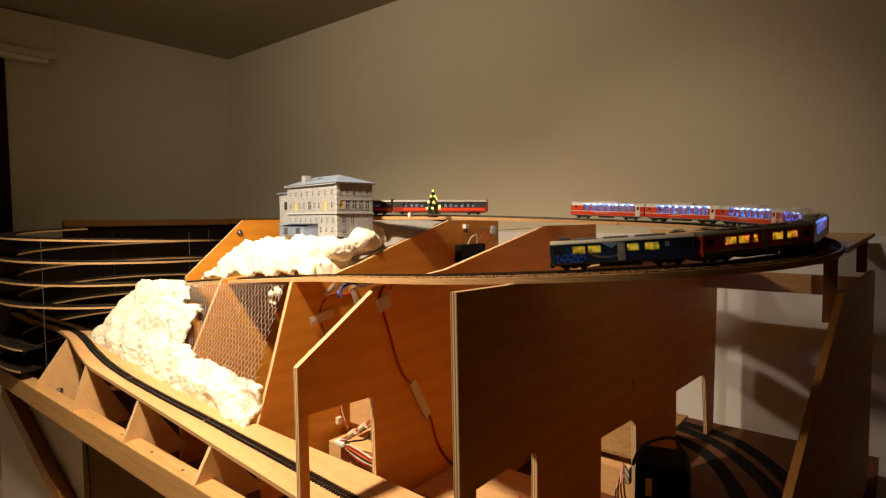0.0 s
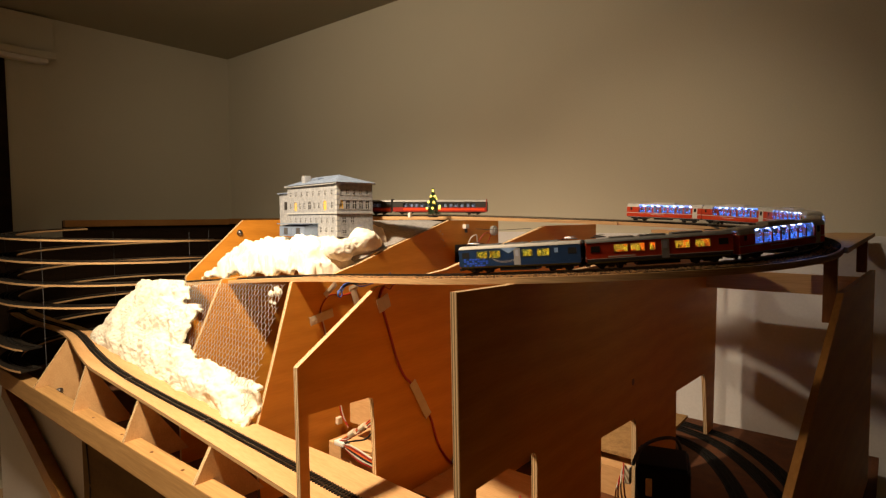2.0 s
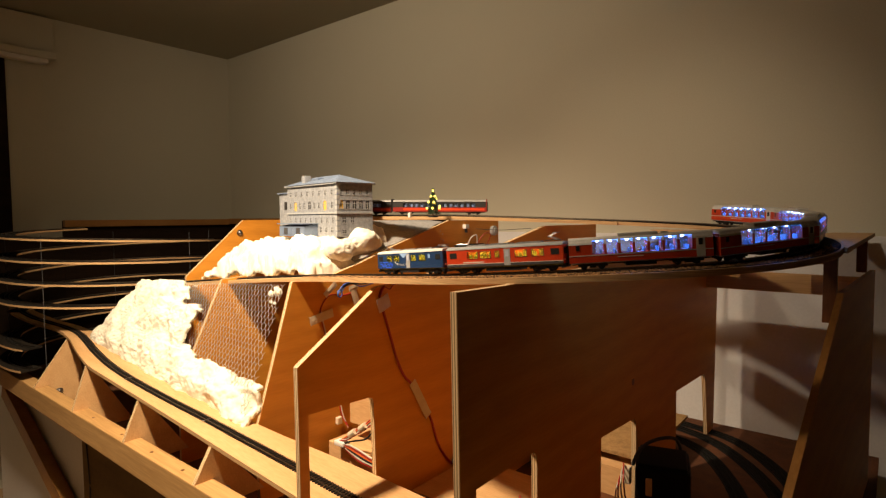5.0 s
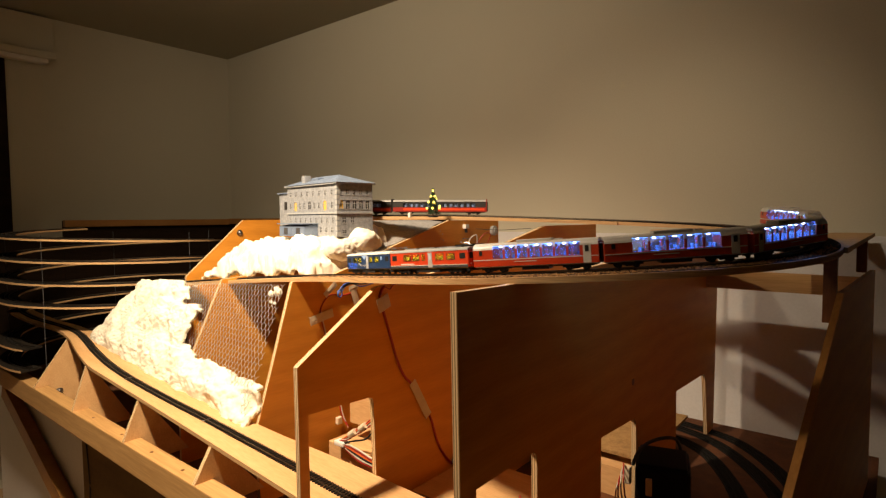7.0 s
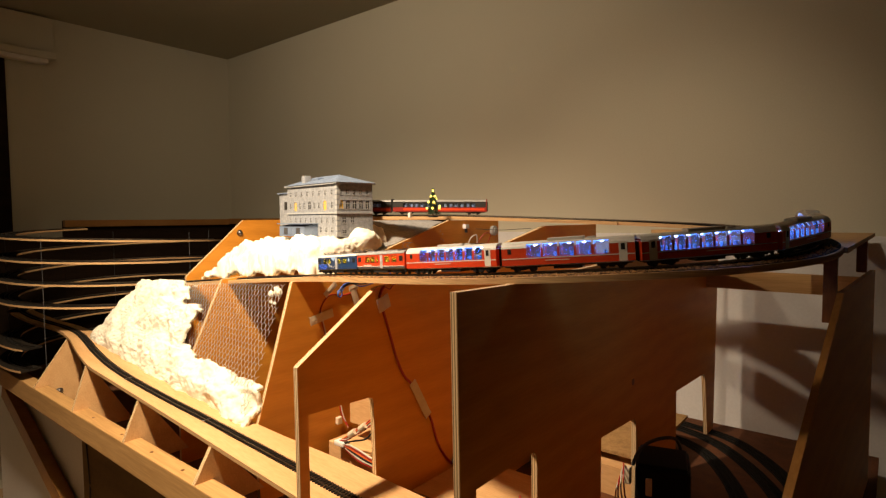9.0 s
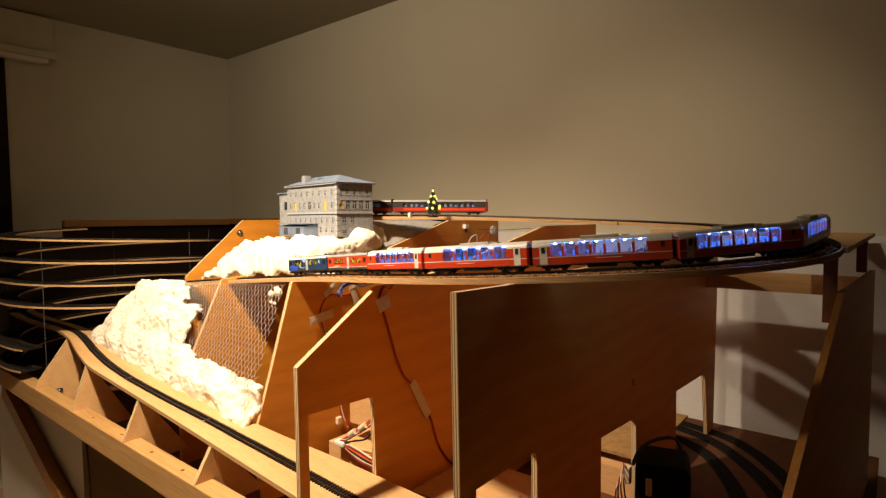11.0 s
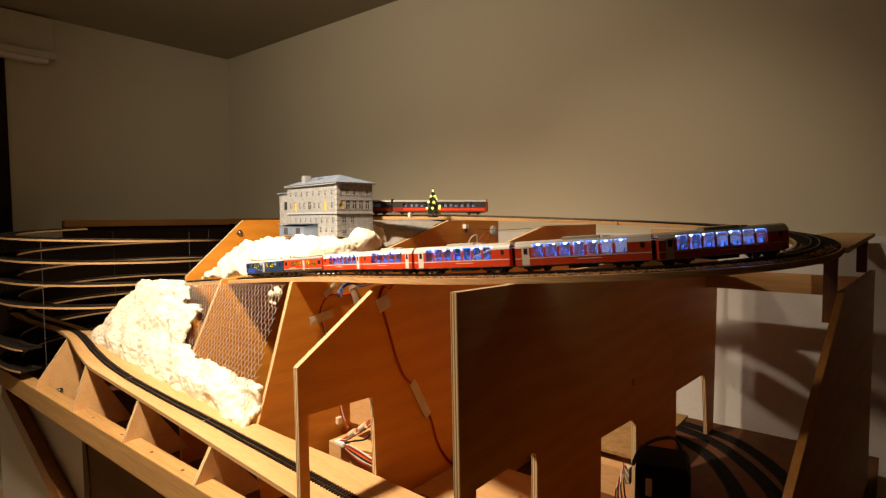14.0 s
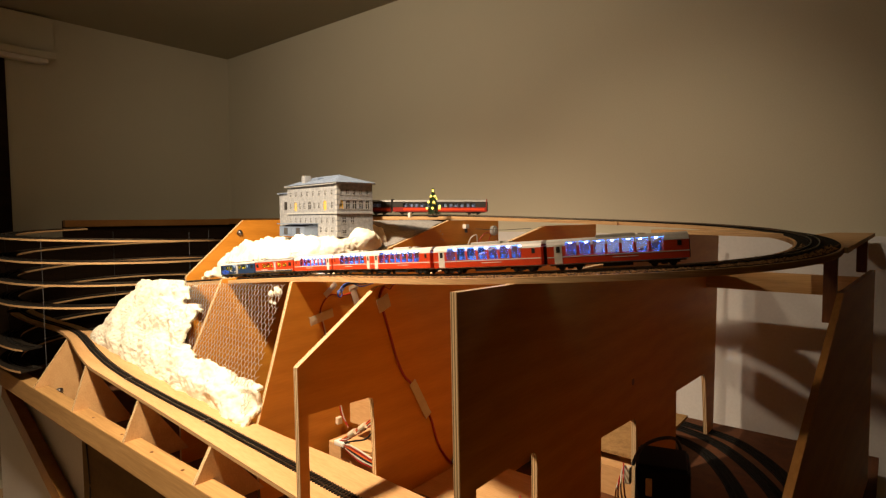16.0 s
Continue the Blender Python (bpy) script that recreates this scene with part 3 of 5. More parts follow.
def make_panorama_coach(flip, label, n=7):
    """Red panorama coach: tall panes that bend into the roof, white door near one end."""
    car = thing("panorama_coach", label, "model coach", "coaches of the moving train")
    L, w = 0.187, 0.0148
    h = L / 2
    sg = -1 if flip else 1
    z0, zs, ztop, crown = 0.0105, 0.0196, 0.0356, 0.0450
    # windows between the door end (x = sg*h) and the plain end
    first, last = (h - 0.024, -h + 0.030) if n == 7 else (h - 0.032, -h + 0.036)
    pitch = (first - last) / n
    holes = []
    for i in range(n):
        a, b = last + i * pitch + 0.0016, last + (i + 1) * pitch - 0.0016
        holes.append(tuple(sorted((sg * a, sg * b))))
    part("body", side_walls(L, w, z0, ztop, zs + 0.002, ztop, holes), RED, car, "red lower body and window posts")
    bm = bmesh.new()
    for s in (-1, 1):
        y0, y1 = sorted((s * w, s * (w + 0.0003)))
        add_box(bm, -h, h, y0, y1, zs, zs + 0.0013)
        add_box(bm, -0.012 * sg - 0.017, -0.012 * sg + 0.017, y0, y1, 0.0160, 0.0170)
    part("stripe", bm, WHITE, car, "thin white waist line and lettering bar")
    # panes and roof arcs
    glass_top, wt = 0.0405, 0.0118
    for a, b in holes:
        for s in (-1, 1):
            bm = bmesh.new()
            prof = [(s * (w - 0.0004), zs + 0.002), (s * (w - 0.0004), 0.0350), (s * (w - 0.0010), 0.0378), (s * wt, glass_top)]
            vs = [[bm.verts.new((x, y, z)) for y, z in prof] for x in (a, b)]
            for i in range(3):
                bm.faces.new((vs[0][i], vs[0][i + 1], vs[1][i + 1], vs[1][i]))
            part("pane", bm, PANORAMA, car).visible_shadow = False
    bm = bmesh.new()
    spans, x = [], -h
    for a, b in sorted(holes):
        spans.append((x, a))
        x = b
    spans.append((x, h))
    for a, b in spans:
        for s in (-1, 1):
            add_prism(bm, [(s * (w + 0.0002), 0.0354), (s * (w - 0.0008), 0.0382), (s * wt, 0.0412), (s * (wt - 0.001), 0.0396), (s * (w - 0.002), 0.0354)], a, b, "x")
    n2 = 6
    pts = [(wt * math.cos(math.pi * i / (2 * n2)), 0.0404 + (crown - 0.0404) * math.sin(math.pi * i / (2 * n2)) ** 0.8) for i in range(2 * n2 + 1)]
    add_prism(bm, pts, -h, h, "x")
    part("roof", bm, ROOF, car, "light grey roof with white arcs between panes")
    bm = box(-0.026, 0.026, -0.009, 0.009, 0.0435, 0.0480, 0.0008)
    add_box(bm, -0.040, -0.030, -0.006, 0.006, 0.0440, 0.0468)
    part("roof_unit", bm, ROOF, car, "grey ventilation unit on the roof")
    # doors and end windows
    for s in (-1, 1):
        y0, y1 = sorted((s * (w - 0.0002), s * (w + 0.0004)))
        xd = sg * (h - 0.0155)
        d = part("door", box(xd - 0.0055, xd + 0.0055, y0, y1, 0.0107, 0.0375), WHITE, car, "white coach door")
        part("door_window", box(xd - 0.0026, xd + 0.0026, y0 - 0.0003, y1 + 0.0003, 0.0265, 0.0350), BLACK, d)
        xe = sg * (-h + 0.012)
        part("end_window", box(xe - 0.0026, xe + 0.0026, y0, y1, 0.0275, 0.0345), BLACK, car)
    for s in (-1, 1):
        x0, x1 = sorted((s * h, s * (h + 0.0024)))
        part("gangway", box(x0, x1, -0.0062, 0.0062, 0.010, 0.0360, 0.0006), BLACK, car, "black folded gangway")
        x2, x3 = sorted((s * (h + 0.0001), s * (h + 0.0012)))
        part("end_frame", box(x2, x3, -0.0135, 0.0135, 0.0375, 0.0395, 0.0004), RED_DARK, car)
    # inside
    bm = bmesh.new()
    add_box(bm, -h + 0.002, h - 0.002, -w + 0.0015, w - 0.0015, 0.0090, 0.0165)
    part("cabin_floor", bm, LINER, car)
    for i in range(n):
        x = sg * (last + (i + 0.5) * pitch)
        for y in (-0.0085, 0.0085):
            bm = box(x - 0.0052, x - 0.0032, y - 0.0042, y + 0.0042, 0.0165, 0.0270, 0.0005)
            add_box(bm, x - 0.0032, x + 0.0040, y - 0.0042, y + 0.0042, 0.0165, 0.0205)
            part("seat_or_glint", bm, SEAT, car)
        bm = bmesh.new()
        bmesh.ops.create_icosphere(bm, subdivisions=2, radius=1.0, matrix=Matrix.Translation((x + 0.002 * math.sin(i * 2.3), 0, 0.0388)) @ Matrix.Diagonal((0.0021, 0.0030, 0.0010, 1)))
        part("led", bm, LED_BLUE, car, "bright white led")
    part("light_strip", box(min(sg * first, sg * last), max(sg * first, sg * last), -0.0070, 0.0070, 0.0398, 0.0404), STRIP_BLUE, car, "blue-white light strip under the roof")
    bm = box(-h + 0.004, h - 0.004, -0.0130, 0.0130, 0.0075, 0.0113)
    add_box(bm, -0.022, 0.018, -0.0125, 0.0125, 0.0038, 0.0075)
    part("underframe", bm, BLACK, car, "black underframe with boxes")
    for x in (-0.062, 0.062):
        add_bogie(car, x)
    return car


def add_pantograph(car, x, raised, mat):
    bm = bmesh.new()
    zb = 0.0452
    top = zb + (0.010 if raised else 0.0028)
    for y in (-0.006, 0.006):
        add_rod(bm, (x - 0.010, y, zb), (x + 0.004, y * 0.8, (zb + top) / 2), 0.0005, 6)
        add_rod(bm, (x + 0.004, y * 0.8, (zb + top) / 2), (x - 0.008, y, top), 0.0004, 6)
        add_box(bm, x - 0.012, x + 0.008, y - 0.0006, y + 0.0006, zb - 0.0012, zb)
    for k in (-0.009, -0.006):
        add_rod(bm, (x + k, -0.010, top), (x + k, 0.010, top), 0.0005, 6)
    part("pantograph", bm, mat, car, "folded metal pantograph")


def make_railcar(name, body, skirt, end_mat, label, blue):
    """Railcar with driver cabs at both ends, warm lit windows and two pantographs."""
    car = thing(name, label, "model railcar", "railcars of the moving train")
    L, w = 0.189, 0.0152
    h = L / 2
    z0, ztop, crown = 0.0112, 0.0375, 0.0425
    zw0, zw1 = 0.0235, 0.0335
    holes = [(0.047, 0.064), (0.026, 0.043), (-0.024, -0.009), (-0.050, -0.032)]
    if not blue:
        holes = [(0.040, 0.058), (0.018, 0.036), (0.004, 0.011), (-0.040, -0.022), (-0.066, -0.048)]
    bm = side_walls(L, w, z0, ztop, zw0, zw1, holes)
    part("body", bm, body, car)
    bm = bmesh.new()
    for s in (-1, 1):
        y0, y1 = sorted((s * w, s * (w + 0.0003)))
        add_box(bm, -h, h, y0, y1, z0, 0.0150)
    part("skirt", bm, skirt, car)
    bm = bmesh.new()
    for s in (-1, 1):
        y0, y1 = sorted((s * w, s * (w + 0.00045)))
        add_box(bm, -h, h, y0, y1, 0.0150, 0.0158)
        if not blue:
            add_box(bm, 0.030, 0.066, y0, y1, 0.0170, 0.0184)
    part("stripe", bm, WHITE if not blue else BLUE, car)
    if blue:
        for s in (-1, 1):
            y0, y1 = sorted((s * w, s * (w + 0.0005)))
            bm = bmesh.new()
            for r in range(4):
                for k in range(9):
                    if (r * 5 + k * 3) % 7 > 1:
                        add_box(bm, 0.046 + k * 0.0046, 0.0497 + k * 0.0046, y0, y1, 0.0115 + r * 0.0031, 0.0139 + r * 0.0031)
            part("side_print", bm, LIGHTBLUE, car, "bright blue printed blocks on the side")
            bm = bmesh.new()
            add_prism(bm, [(0.026, 0.0372), (-0.002, 0.0372), (0.012, 0.0290)], y0, y1, "y")
            part("side_picture", bm, PALEBLUE, car, "light blue mountain picture")
            bm = bmesh.new()
            for k in range(14):
                a0, a1 = math.pi * (1.05 + 0.9 * k / 14), math.pi * (1.05 + 0.9 * (k + 1) / 14)
                for dz in (0, 0.0016):
                    add_prism(bm, [(0.018 + 0.021 * math.cos(a0), 0.0235 + dz + 0.0075 * math.sin(a0)), (0.018 + 0.021 * math.cos(a1), 0.0235 + dz + 0.0075 * math.sin(a1)),
                                   (0.018 + 0.021 * math.cos(a1), 0.02385 + dz + 0.0075 * math.sin(a1)), (0.018 + 0.021 * math.cos(a0), 0.02385 + dz + 0.0075 * math.sin(a0))], y0, y1, "y")
            part("side_curve", bm, ROOF, car, "pale curved lines on the side")
            part("crest", box(-0.063, -0.0575, y0, y1, 0.0270, 0.0335), PALEBLUE, car)
    part("roof", roof_mesh(-h, h, w + 0.0006, ztop, crown), ROOF if blue else MIDROOF, car, "silver roof" if blue else "grey roof")
    bm = bmesh.new()
    for a, b in ((-0.060, -0.020), (-0.012, 0.022), (0.030, 0.062)):
        add_box(bm, a, b, -0.0075, 0.0075, 0.0418, 0.0440)
        for k in range(5):
            x = a + (b - a) * (k + 0.5) / 5
            add_box(bm, x - 0.0012, x + 0.0012, -0.0080, 0.0080, 0.0440, 0.0446)
    part("resistor_box", bm, MIDROOF, car, "ribbed resistor boxes on the roof")
    add_pantograph(car, 0.078, False, STEEL)
    add_pantograph(car, -0.074, not blue, STEEL)
    for a, b in holes:
        for s in (-1, 1):
            y = s * (w - 0.0006)
            part("pane", box(a, b, y - 0.0002, y + 0.0002, zw0, zw1), WARM_PANE, car).visible_shadow = False
            bm = bmesh.new()
            yy0, yy1 = sorted((s * w, s * (w + 0.0004)))
            for q in ((a - 0.0006, a, zw0, zw1), (b, b + 0.0006, zw0, zw1), (a, b, zw0 - 0.0006, zw0), (a, b, zw1, zw1 + 0.0006)):
                add_box(bm, q[0], q[1], yy0, yy1, q[2], q[3])
            part("window_frame", bm, STEEL, car)
    for s in (-1, 1):
        y0, y1 = sorted((s * (w - 0.0002), s * (w + 0.0005)))
        xd = -0.001 if blue else -0.009
        d = part("door", box(xd - 0.005, xd + 0.005, y0, y1, 0.0115, 0.0360), GREYDOOR, car, "grey side door")
        part("door_window", box(xd - 0.0026, xd + 0.0026, y0 - 0.0003, y1 + 0.0003, 0.0245, 0.0335), LINER, d)
        for xc in (0.083, -0.083):
            part("cab_window", box(xc - 0.006, xc + 0.006, y0, y1, 0.0245, 0.0330), BLACK, car)
    for s in (-1, 1):
        x0, x1 = sorted((s * h, s * (h + 0.0006)))
        part("front_panel", box(x0, x1, -w + 0.0003, w - 0.0003, z0, ztop), end_mat, car)
        x0, x1 = sorted((s * h, s * (h + 0.0010)))
        for y in (-0.0085, 0.0, 0.0085):
            part("windscreen", box(x0, x1, y - 0.0036, y + 0.0036, 0.0245, 0.0335), BLACK, car)
        for y in (-0.0095, 0.0095):
            bm = bmesh.new()
            add_rod(bm, (s * h, y, 0.0165), (s * (h + 0.0014), y, 0.0165), 0.0014, 10)
            part("headlight", bm, WHITE, car, "small round headlight")
        part("coupler", box(min(s * h, s * (h + 0.0026)), max(s * h, s * (h + 0.0026)), -0.003, 0.003, 0.0075, 0.0105), BLACK, car)
        part("buffer_beam", box(min(s * (h - 0.004), s * (h + 0.0014)), max(s * (h - 0.004), s * (h + 0.0014)), -0.0135, 0.0135, 0.0050, 0.0086), BLACK, car)
    part("cabin_floor", box(-h + 0.002, h - 0.002, -w + 0.0015, w - 0.0015, 0.0088, 0.0190), SEAT_WARM, car)
    for i in range(8):
        x = -0.060 + i * 0.0165
        for y in (-0.0085, 0.0085):
            part("seat_or_glint", box(x - 0.0012, x + 0.0012, y - 0.0042, y + 0.0042, 0.0190, 0.0290, 0.0004), SEAT_WARM, car)
    part("light_strip", box(-0.070, 0.070, -0.010, 0.010, 0.0362, 0.0368), STRIP_WARM, car, "warm yellow light strip under the roof")
    bm = box(-h + 0.004, h - 0.004, -0.0130, 0.0130, 0.0075, 0.0113)
    add_box(bm, -0.028, 0.028, -0.0130, 0.0130, 0.0035, 0.0075)
    part("underframe", bm, BLACK, car)
    for x in (-0.062, 0.062):
        add_bogie(car, x)
    return car


TRAIN = [make_railcar("blue_railcar", BLUE, BLUE, BLUE, "blue printed model railcar with silver roof leading the train", True),
         make_railcar("red_railcar", RED, DARKGREY, RED, "red model railcar with grey skirt and pantographs", False)]
for i in range(5):
    TRAIN.append(make_panorama_coach(i < 2, "red panorama coach with five lit windows" if i == 1 else "red panorama coach with blue-white lit windows", 5 if i == 1 else 7))
PITCHES = [0.1963, 0.1963] + [0.194] * 5


def car_pose(s):
    """Pose of a car whose middle is at s; it runs towards falling s."""
    a, b = on_line(s - 0.062), on_line(s + 0.062)
    d = a - b
    return Matrix.Translation((a + b) / 2) @ d.to_track_quat("X", "Z").to_matrix().to_4x4()


# parked train behind the house
def make_parked_coach(L, label, lead):
    car = thing("parked_coach", label, "model coach", "parked coaches at the station")
    w, h = 0.0155, L / 2
    z0, ztop, crown, zw0, zw1 = 0.0085, 0.0370, 0.0425, 0.0215, 0.0320
    n = int((L - 0.05) / 0.0155)
    holes = [(-h + 0.028 + i * (L - 0.056) / n + 0.0014, -h + 0.028 + (i + 1) * (L - 0.056) / n - 0.0014) for i in range(n)]
    part("body", side_walls(L, w, 0.0205, ztop, zw0, zw1, holes), BLACK, car, "black window band")
    bm = bmesh.new()
    add_box(bm, -h, h, -w - 0.0003, w + 0.0003, z0, 0.0206)
    part("lower_body", bm, RED_DARK, car, "dark red lower body")
    bm = bmesh.new()
    for s in (-1, 1):
        y0, y1 = sorted((s * (w + 0.0003), s * (w + 0.0006)))
        add_box(bm, -h + 0.03, h - 0.004, y0, y1, 0.0120, 0.0180)
    part("red_band", bm, RED, car, "bright red side band")
    for a, b in holes:
        for s in (-1, 1):
            y = s * (w - 0.0006)
            part("pane", box(a, b, y - 0.0002, y + 0.0002, zw0, zw1), PANE, car).visible_shadow = False
    # pale seat-like blocks that stand in for whitish glints in the windows
    for k, (a, b) in enumerate(holes):
        for s in (-1, 1):
            c = (a + b) / 2 + 0.0015 * math.sin(k * 1.9)
            part("seat_or_glint", box(c - 0.0028, c + 0.0028, s * 0.0105 - 0.0022, s * 0.0105 + 0.0022, 0.0206, 0.0268 + 0.002 * (k % 3), 0.0005), LINER, car)
    part("roof", roof_mesh(-h, h, w + 0.0004, ztop, crown), MIDROOF, car)
    for s in (-1, 1):
        x0, x1 = sorted((s * h, s * (h + 0.002)))
        part("end_wall", box(x0, x1, -w, w, z0, 0.0440, 0.0008), RED_DARK if s == lead else BLACK, car)
        part("gangway", box(min(s * (h + 0.002), s * (h + 0.004)), max(s * (h + 0.002), s * (h + 0.004)), -0.007, 0.007, 0.010, 0.036), BLACK, car)
    part("underframe", box(-h + 0.004, h - 0.004, -0.0135, 0.0135, 0.0060, 0.0086), BLACK, car)
    for x in (-h + 0.036, h - 0.036):
        add_bogie(car, x)
    return car


def station_s(px, py):
    """The distance along the line where it passes nearest to a line of sight given by its plan direction."""
    d = Vector((px, py)).normalized()
    return min((abs(on_line(s).x * d.y - on_line(s).y * d.x), s) for s in [2.55 + 0.005 * i for i in range(200)])[1]


SA, SB = station_s(-0.572, 0.824), station_s(-0.701, 0.718)
make_parked_coach(SB - SA - 0.004, "parked black and red coach with dark grey roof", 1).matrix_world = car_pose((SA + SB) / 2)
make_parked_coach(0.20, "parked dark red coach half behind the house", -1).matrix_world = car_pose(SB + 0.104)


# ---- the model house ----
def wall_with_holes(bm, m, width, z0, z1, holes, thick=0.002):
    """A wall along local x from 0 to width, cut by (x0, x1, z0, z1) openings."""
    xs = sorted({0.0, width, *[h[0] for h in holes], *[h[1] for h in holes]})
    zs = sorted({z0, z1, *[h[2] for h in holes], *[h[3] for h in holes]})
    for k in range(len(zs) - 1):
        run = None
        for i in range(len(xs) - 1):
            cx, cz = (xs[i] + xs[i + 1]) / 2, (zs[k] + zs[k + 1]) / 2
            solid = not any(h[0] < cx < h[1] and h[2] < cz < h[3] for h in holes)
            if solid and run is None:
                run = xs[i]
            if run is not None and (not solid or i == len(xs) - 2):
                add_box(bm, run, xs[i + 1] if solid else xs[i], 0, thick, zs[k], zs[k + 1], 0, m)
                run = None
    return bm


def make_house():
    """House space: corner at the origin, the front runs along -x, the gable side along y."""
    house = thing("station_house", "grey stone-faced model station house with slate roof", "model house",
                  at=pose(-1.141, 0.958, 1.300, 0, 0, -8.5))
    W, D, H = 0.277, 0.113, 0.141
    mid = 0.064
    front = Matrix.Translation((-W, 0, 0))
    side = Matrix(((0, -1, 0, 0), (1, 0, 0, 0), (0, 0, 1, 0), (0, 0, 0, 1)))
    fh, sh = [], []
    top_f = [0.014 + i * 0.0330 for i in range(8)]
    tall_f = [(0.012, 0), (0.040, 1), (0.070, 0), (0.095, 0), (0.123, 2), (0.152, 0), (0.177, 0), (0.206, 1), (0.246, 0)]
    low_f = [0.012 + i * 0.0297 for i in range(9)]
    for x in top_f:
        fh.append((x + 0.0015, x + 0.0105, 0.1125, 0.1255))
    for x, kind in tall_f:
        fh.append((x, x + 0.017, 0.072 if kind == 1 else 0.075, 0.098) if kind else (x + 0.0015, x + 0.0105, 0.077, 0.093))
    for x in low_f:
        fh.append((x + 0.002, x + 0.010, 0.038, 0.0505))
    for x in (0.186, 0.216, 0.246):
        fh.append((x, x + 0.010, 0.012, 0.025))
    for i in range(5):
        x = 0.007 + i * 0.0208
        sh.append((x + 0.001, x + 0.009, 0.113, 0.125))
        sh.append((x, x + 0.0125, 0.075, 0.098))
    for x in (0.016, 0.042):
        sh.append((x, x + 0.011, 0.038, 0.052))
    sh.append((0.016, 0.028, 0.010, 0.018))
    bm = bmesh.new()
    wall_with_holes(bm, front, W, 0.0, H, fh)
    front_wall = part("front_wall", bm, STONE, house)
    bm = bmesh.new()
    wall_with_holes(bm, side, D, 0.0, H, sh)
    side_wall = part("side_wall", bm, STONE, house)
    bm = bmesh.new()
    add_box(bm, -W, -W + 0.002, 0.0021, D, 0, H)
    add_box(bm, -W + 0.0021, -0.0021, D - 0.002, D, 0, H)
    part("rear_wall", bm, STONE, house)
    for z in (mid, H - 0.036):
        part("inner_floor", box(-W + 0.004, -0.004, 0.004, D - 0.004, z - 0.001, z), VOID, house)
    for holes, wall, m in ((fh, front_wall, front), (sh, side_wall, side)):
        for i, h in enumerate(holes):
            tall = h[3] - h[2] > 0.019
            lit = m is front and abs(h[2] - 0.072) < 1e-6 or m is side and i == 1
            bm = bmesh.new()
            add_box(bm, h[0], h[1], 0.0014, 0.0018, h[2], h[3], 0, m)
            win = part("window", bm, YELLOW if lit else MODEL_PANE, wall, "yellow papered window" if lit else "")
            bm = bmesh.new()
            c = (h[0] + h[1]) / 2
            add_box(bm, c - 0.0006, c + 0.0006, 0.0006, 0.0013, h[2], h[3], 0, m)
            bar = h[2] + 0.62 * (h[3] - h[2])
            add_box(bm, h[0], h[1], 0.0006, 0.0012, bar - 0.0006, bar + 0.0006, 0, m)
            add_box(bm, h[0] - 0.0012, h[1] + 0.0012, -0.0010, 0.0005, h[2] - 0.0016, h[2], 0, m)
            if tall:
                add_box(bm, h[0] - 0.0012, h[1] + 0.0012, -0.0008, 0.0005, h[3], h[3] + 0.0022, 0, m)
            part("sill", bm, STONE_TRIM, wall)
            if tall:
                bm = bmesh.new()
                r = (h[1] - h[0]) / 2
                for sgn, edge in ((-1, h[0]), (1, h[1])):
                    arc = [(c + sgn * r * math.cos(k * math.pi / 10), h[3] - r + r * math.sin(k * math.pi / 10)) for k in range(6)]
                    add_prism(bm, arc + [(edge, h[3])], 0.0, 0.0013, "y")
                bmesh.ops.transform(bm, matrix=m, verts=bm.verts)
                part("window_arch", bm, STONE, wall)
    # string course, cornice, corner stones
    bm = bmesh.new()
    add_box(bm, -W - 0.003, 0.003, -0.003, D, mid - 0.002, mid + 0.002)
    part("string_course", bm, STONE_TRIM, house)
    part("cornice", box(-W - 0.006, 0.006, -0.006, D + 0.006, H, H + 0.004), STONE_TRIM, house)
    for i in range(10):
        z = 0.004 + i * 0.0138
        k = 0.010 if i % 2 else 0.006
        bm = bmesh.new()
        add_box(bm, -k, 0.0007, -0.0007, 0.0001, z, z + 0.010)
        add_box(bm, 0.0001, 0.0007, -0.0007, 0.016 - k, z, z + 0.010)
        part("corner_stone", bm, STONE_TRIM, house)
    # hipped roof
    bm = bmesh.new()
    z0, z1 = H + 0.004, H + 0.030
    e = 0.008
    v = [bm.verts.new(p) for p in ((-W - e, -e, z0), (e, -e, z0), (e, D + e, z0), (-W - e, D + e, z0), (-W + 0.075, D / 2, z1), (-0.075, D / 2, z1))]
    for q in ((0, 1, 5, 4), (1, 2, 5), (2, 3, 4, 5), (3, 0, 4), (3, 2, 1, 0)):
        bm.faces.new([v[i] for i in q])
    roof = part("roof", bm, SLATE, house, "pale blue-grey hipped slate roof")
    for k in range(1, 9):
        f = k / 9
        bm = bmesh.new()
        x0, x1 = (-W - e) * (1 - f) + (-W + 0.075) * f, e * (1 - f) + (-0.075) * f
        y, z = -e * (1 - f) + D / 2 * f, z0 * (1 - f) + z1 * f
        add_rod(bm, (x0, y, z), (x1, y, z), 0.0006, 5)
        part("slate_course", bm, SLATE, roof)
    part("chimney", box(-0.200, -0.178, 0.006, 0.024, z0 - 0.002, z0 + 0.027, 0.0008), STONE, roof, "square grey chimney")
    bm = bmesh.new()
    add_prism(bm, [(0.020, z0 + 0.010), (0.020, z0 + 0.018), (0.050, z0 + 0.020)], -0.160, -0.130, "x")
    part("dormer", bm, SLATE, roof)
    # lower wing at the far end and porch
    part("wing", box(-W - 0.066, -W - 0.0002, 0.006, D - 0.01, 0.0, 0.124, 0.0008), STONE, house)
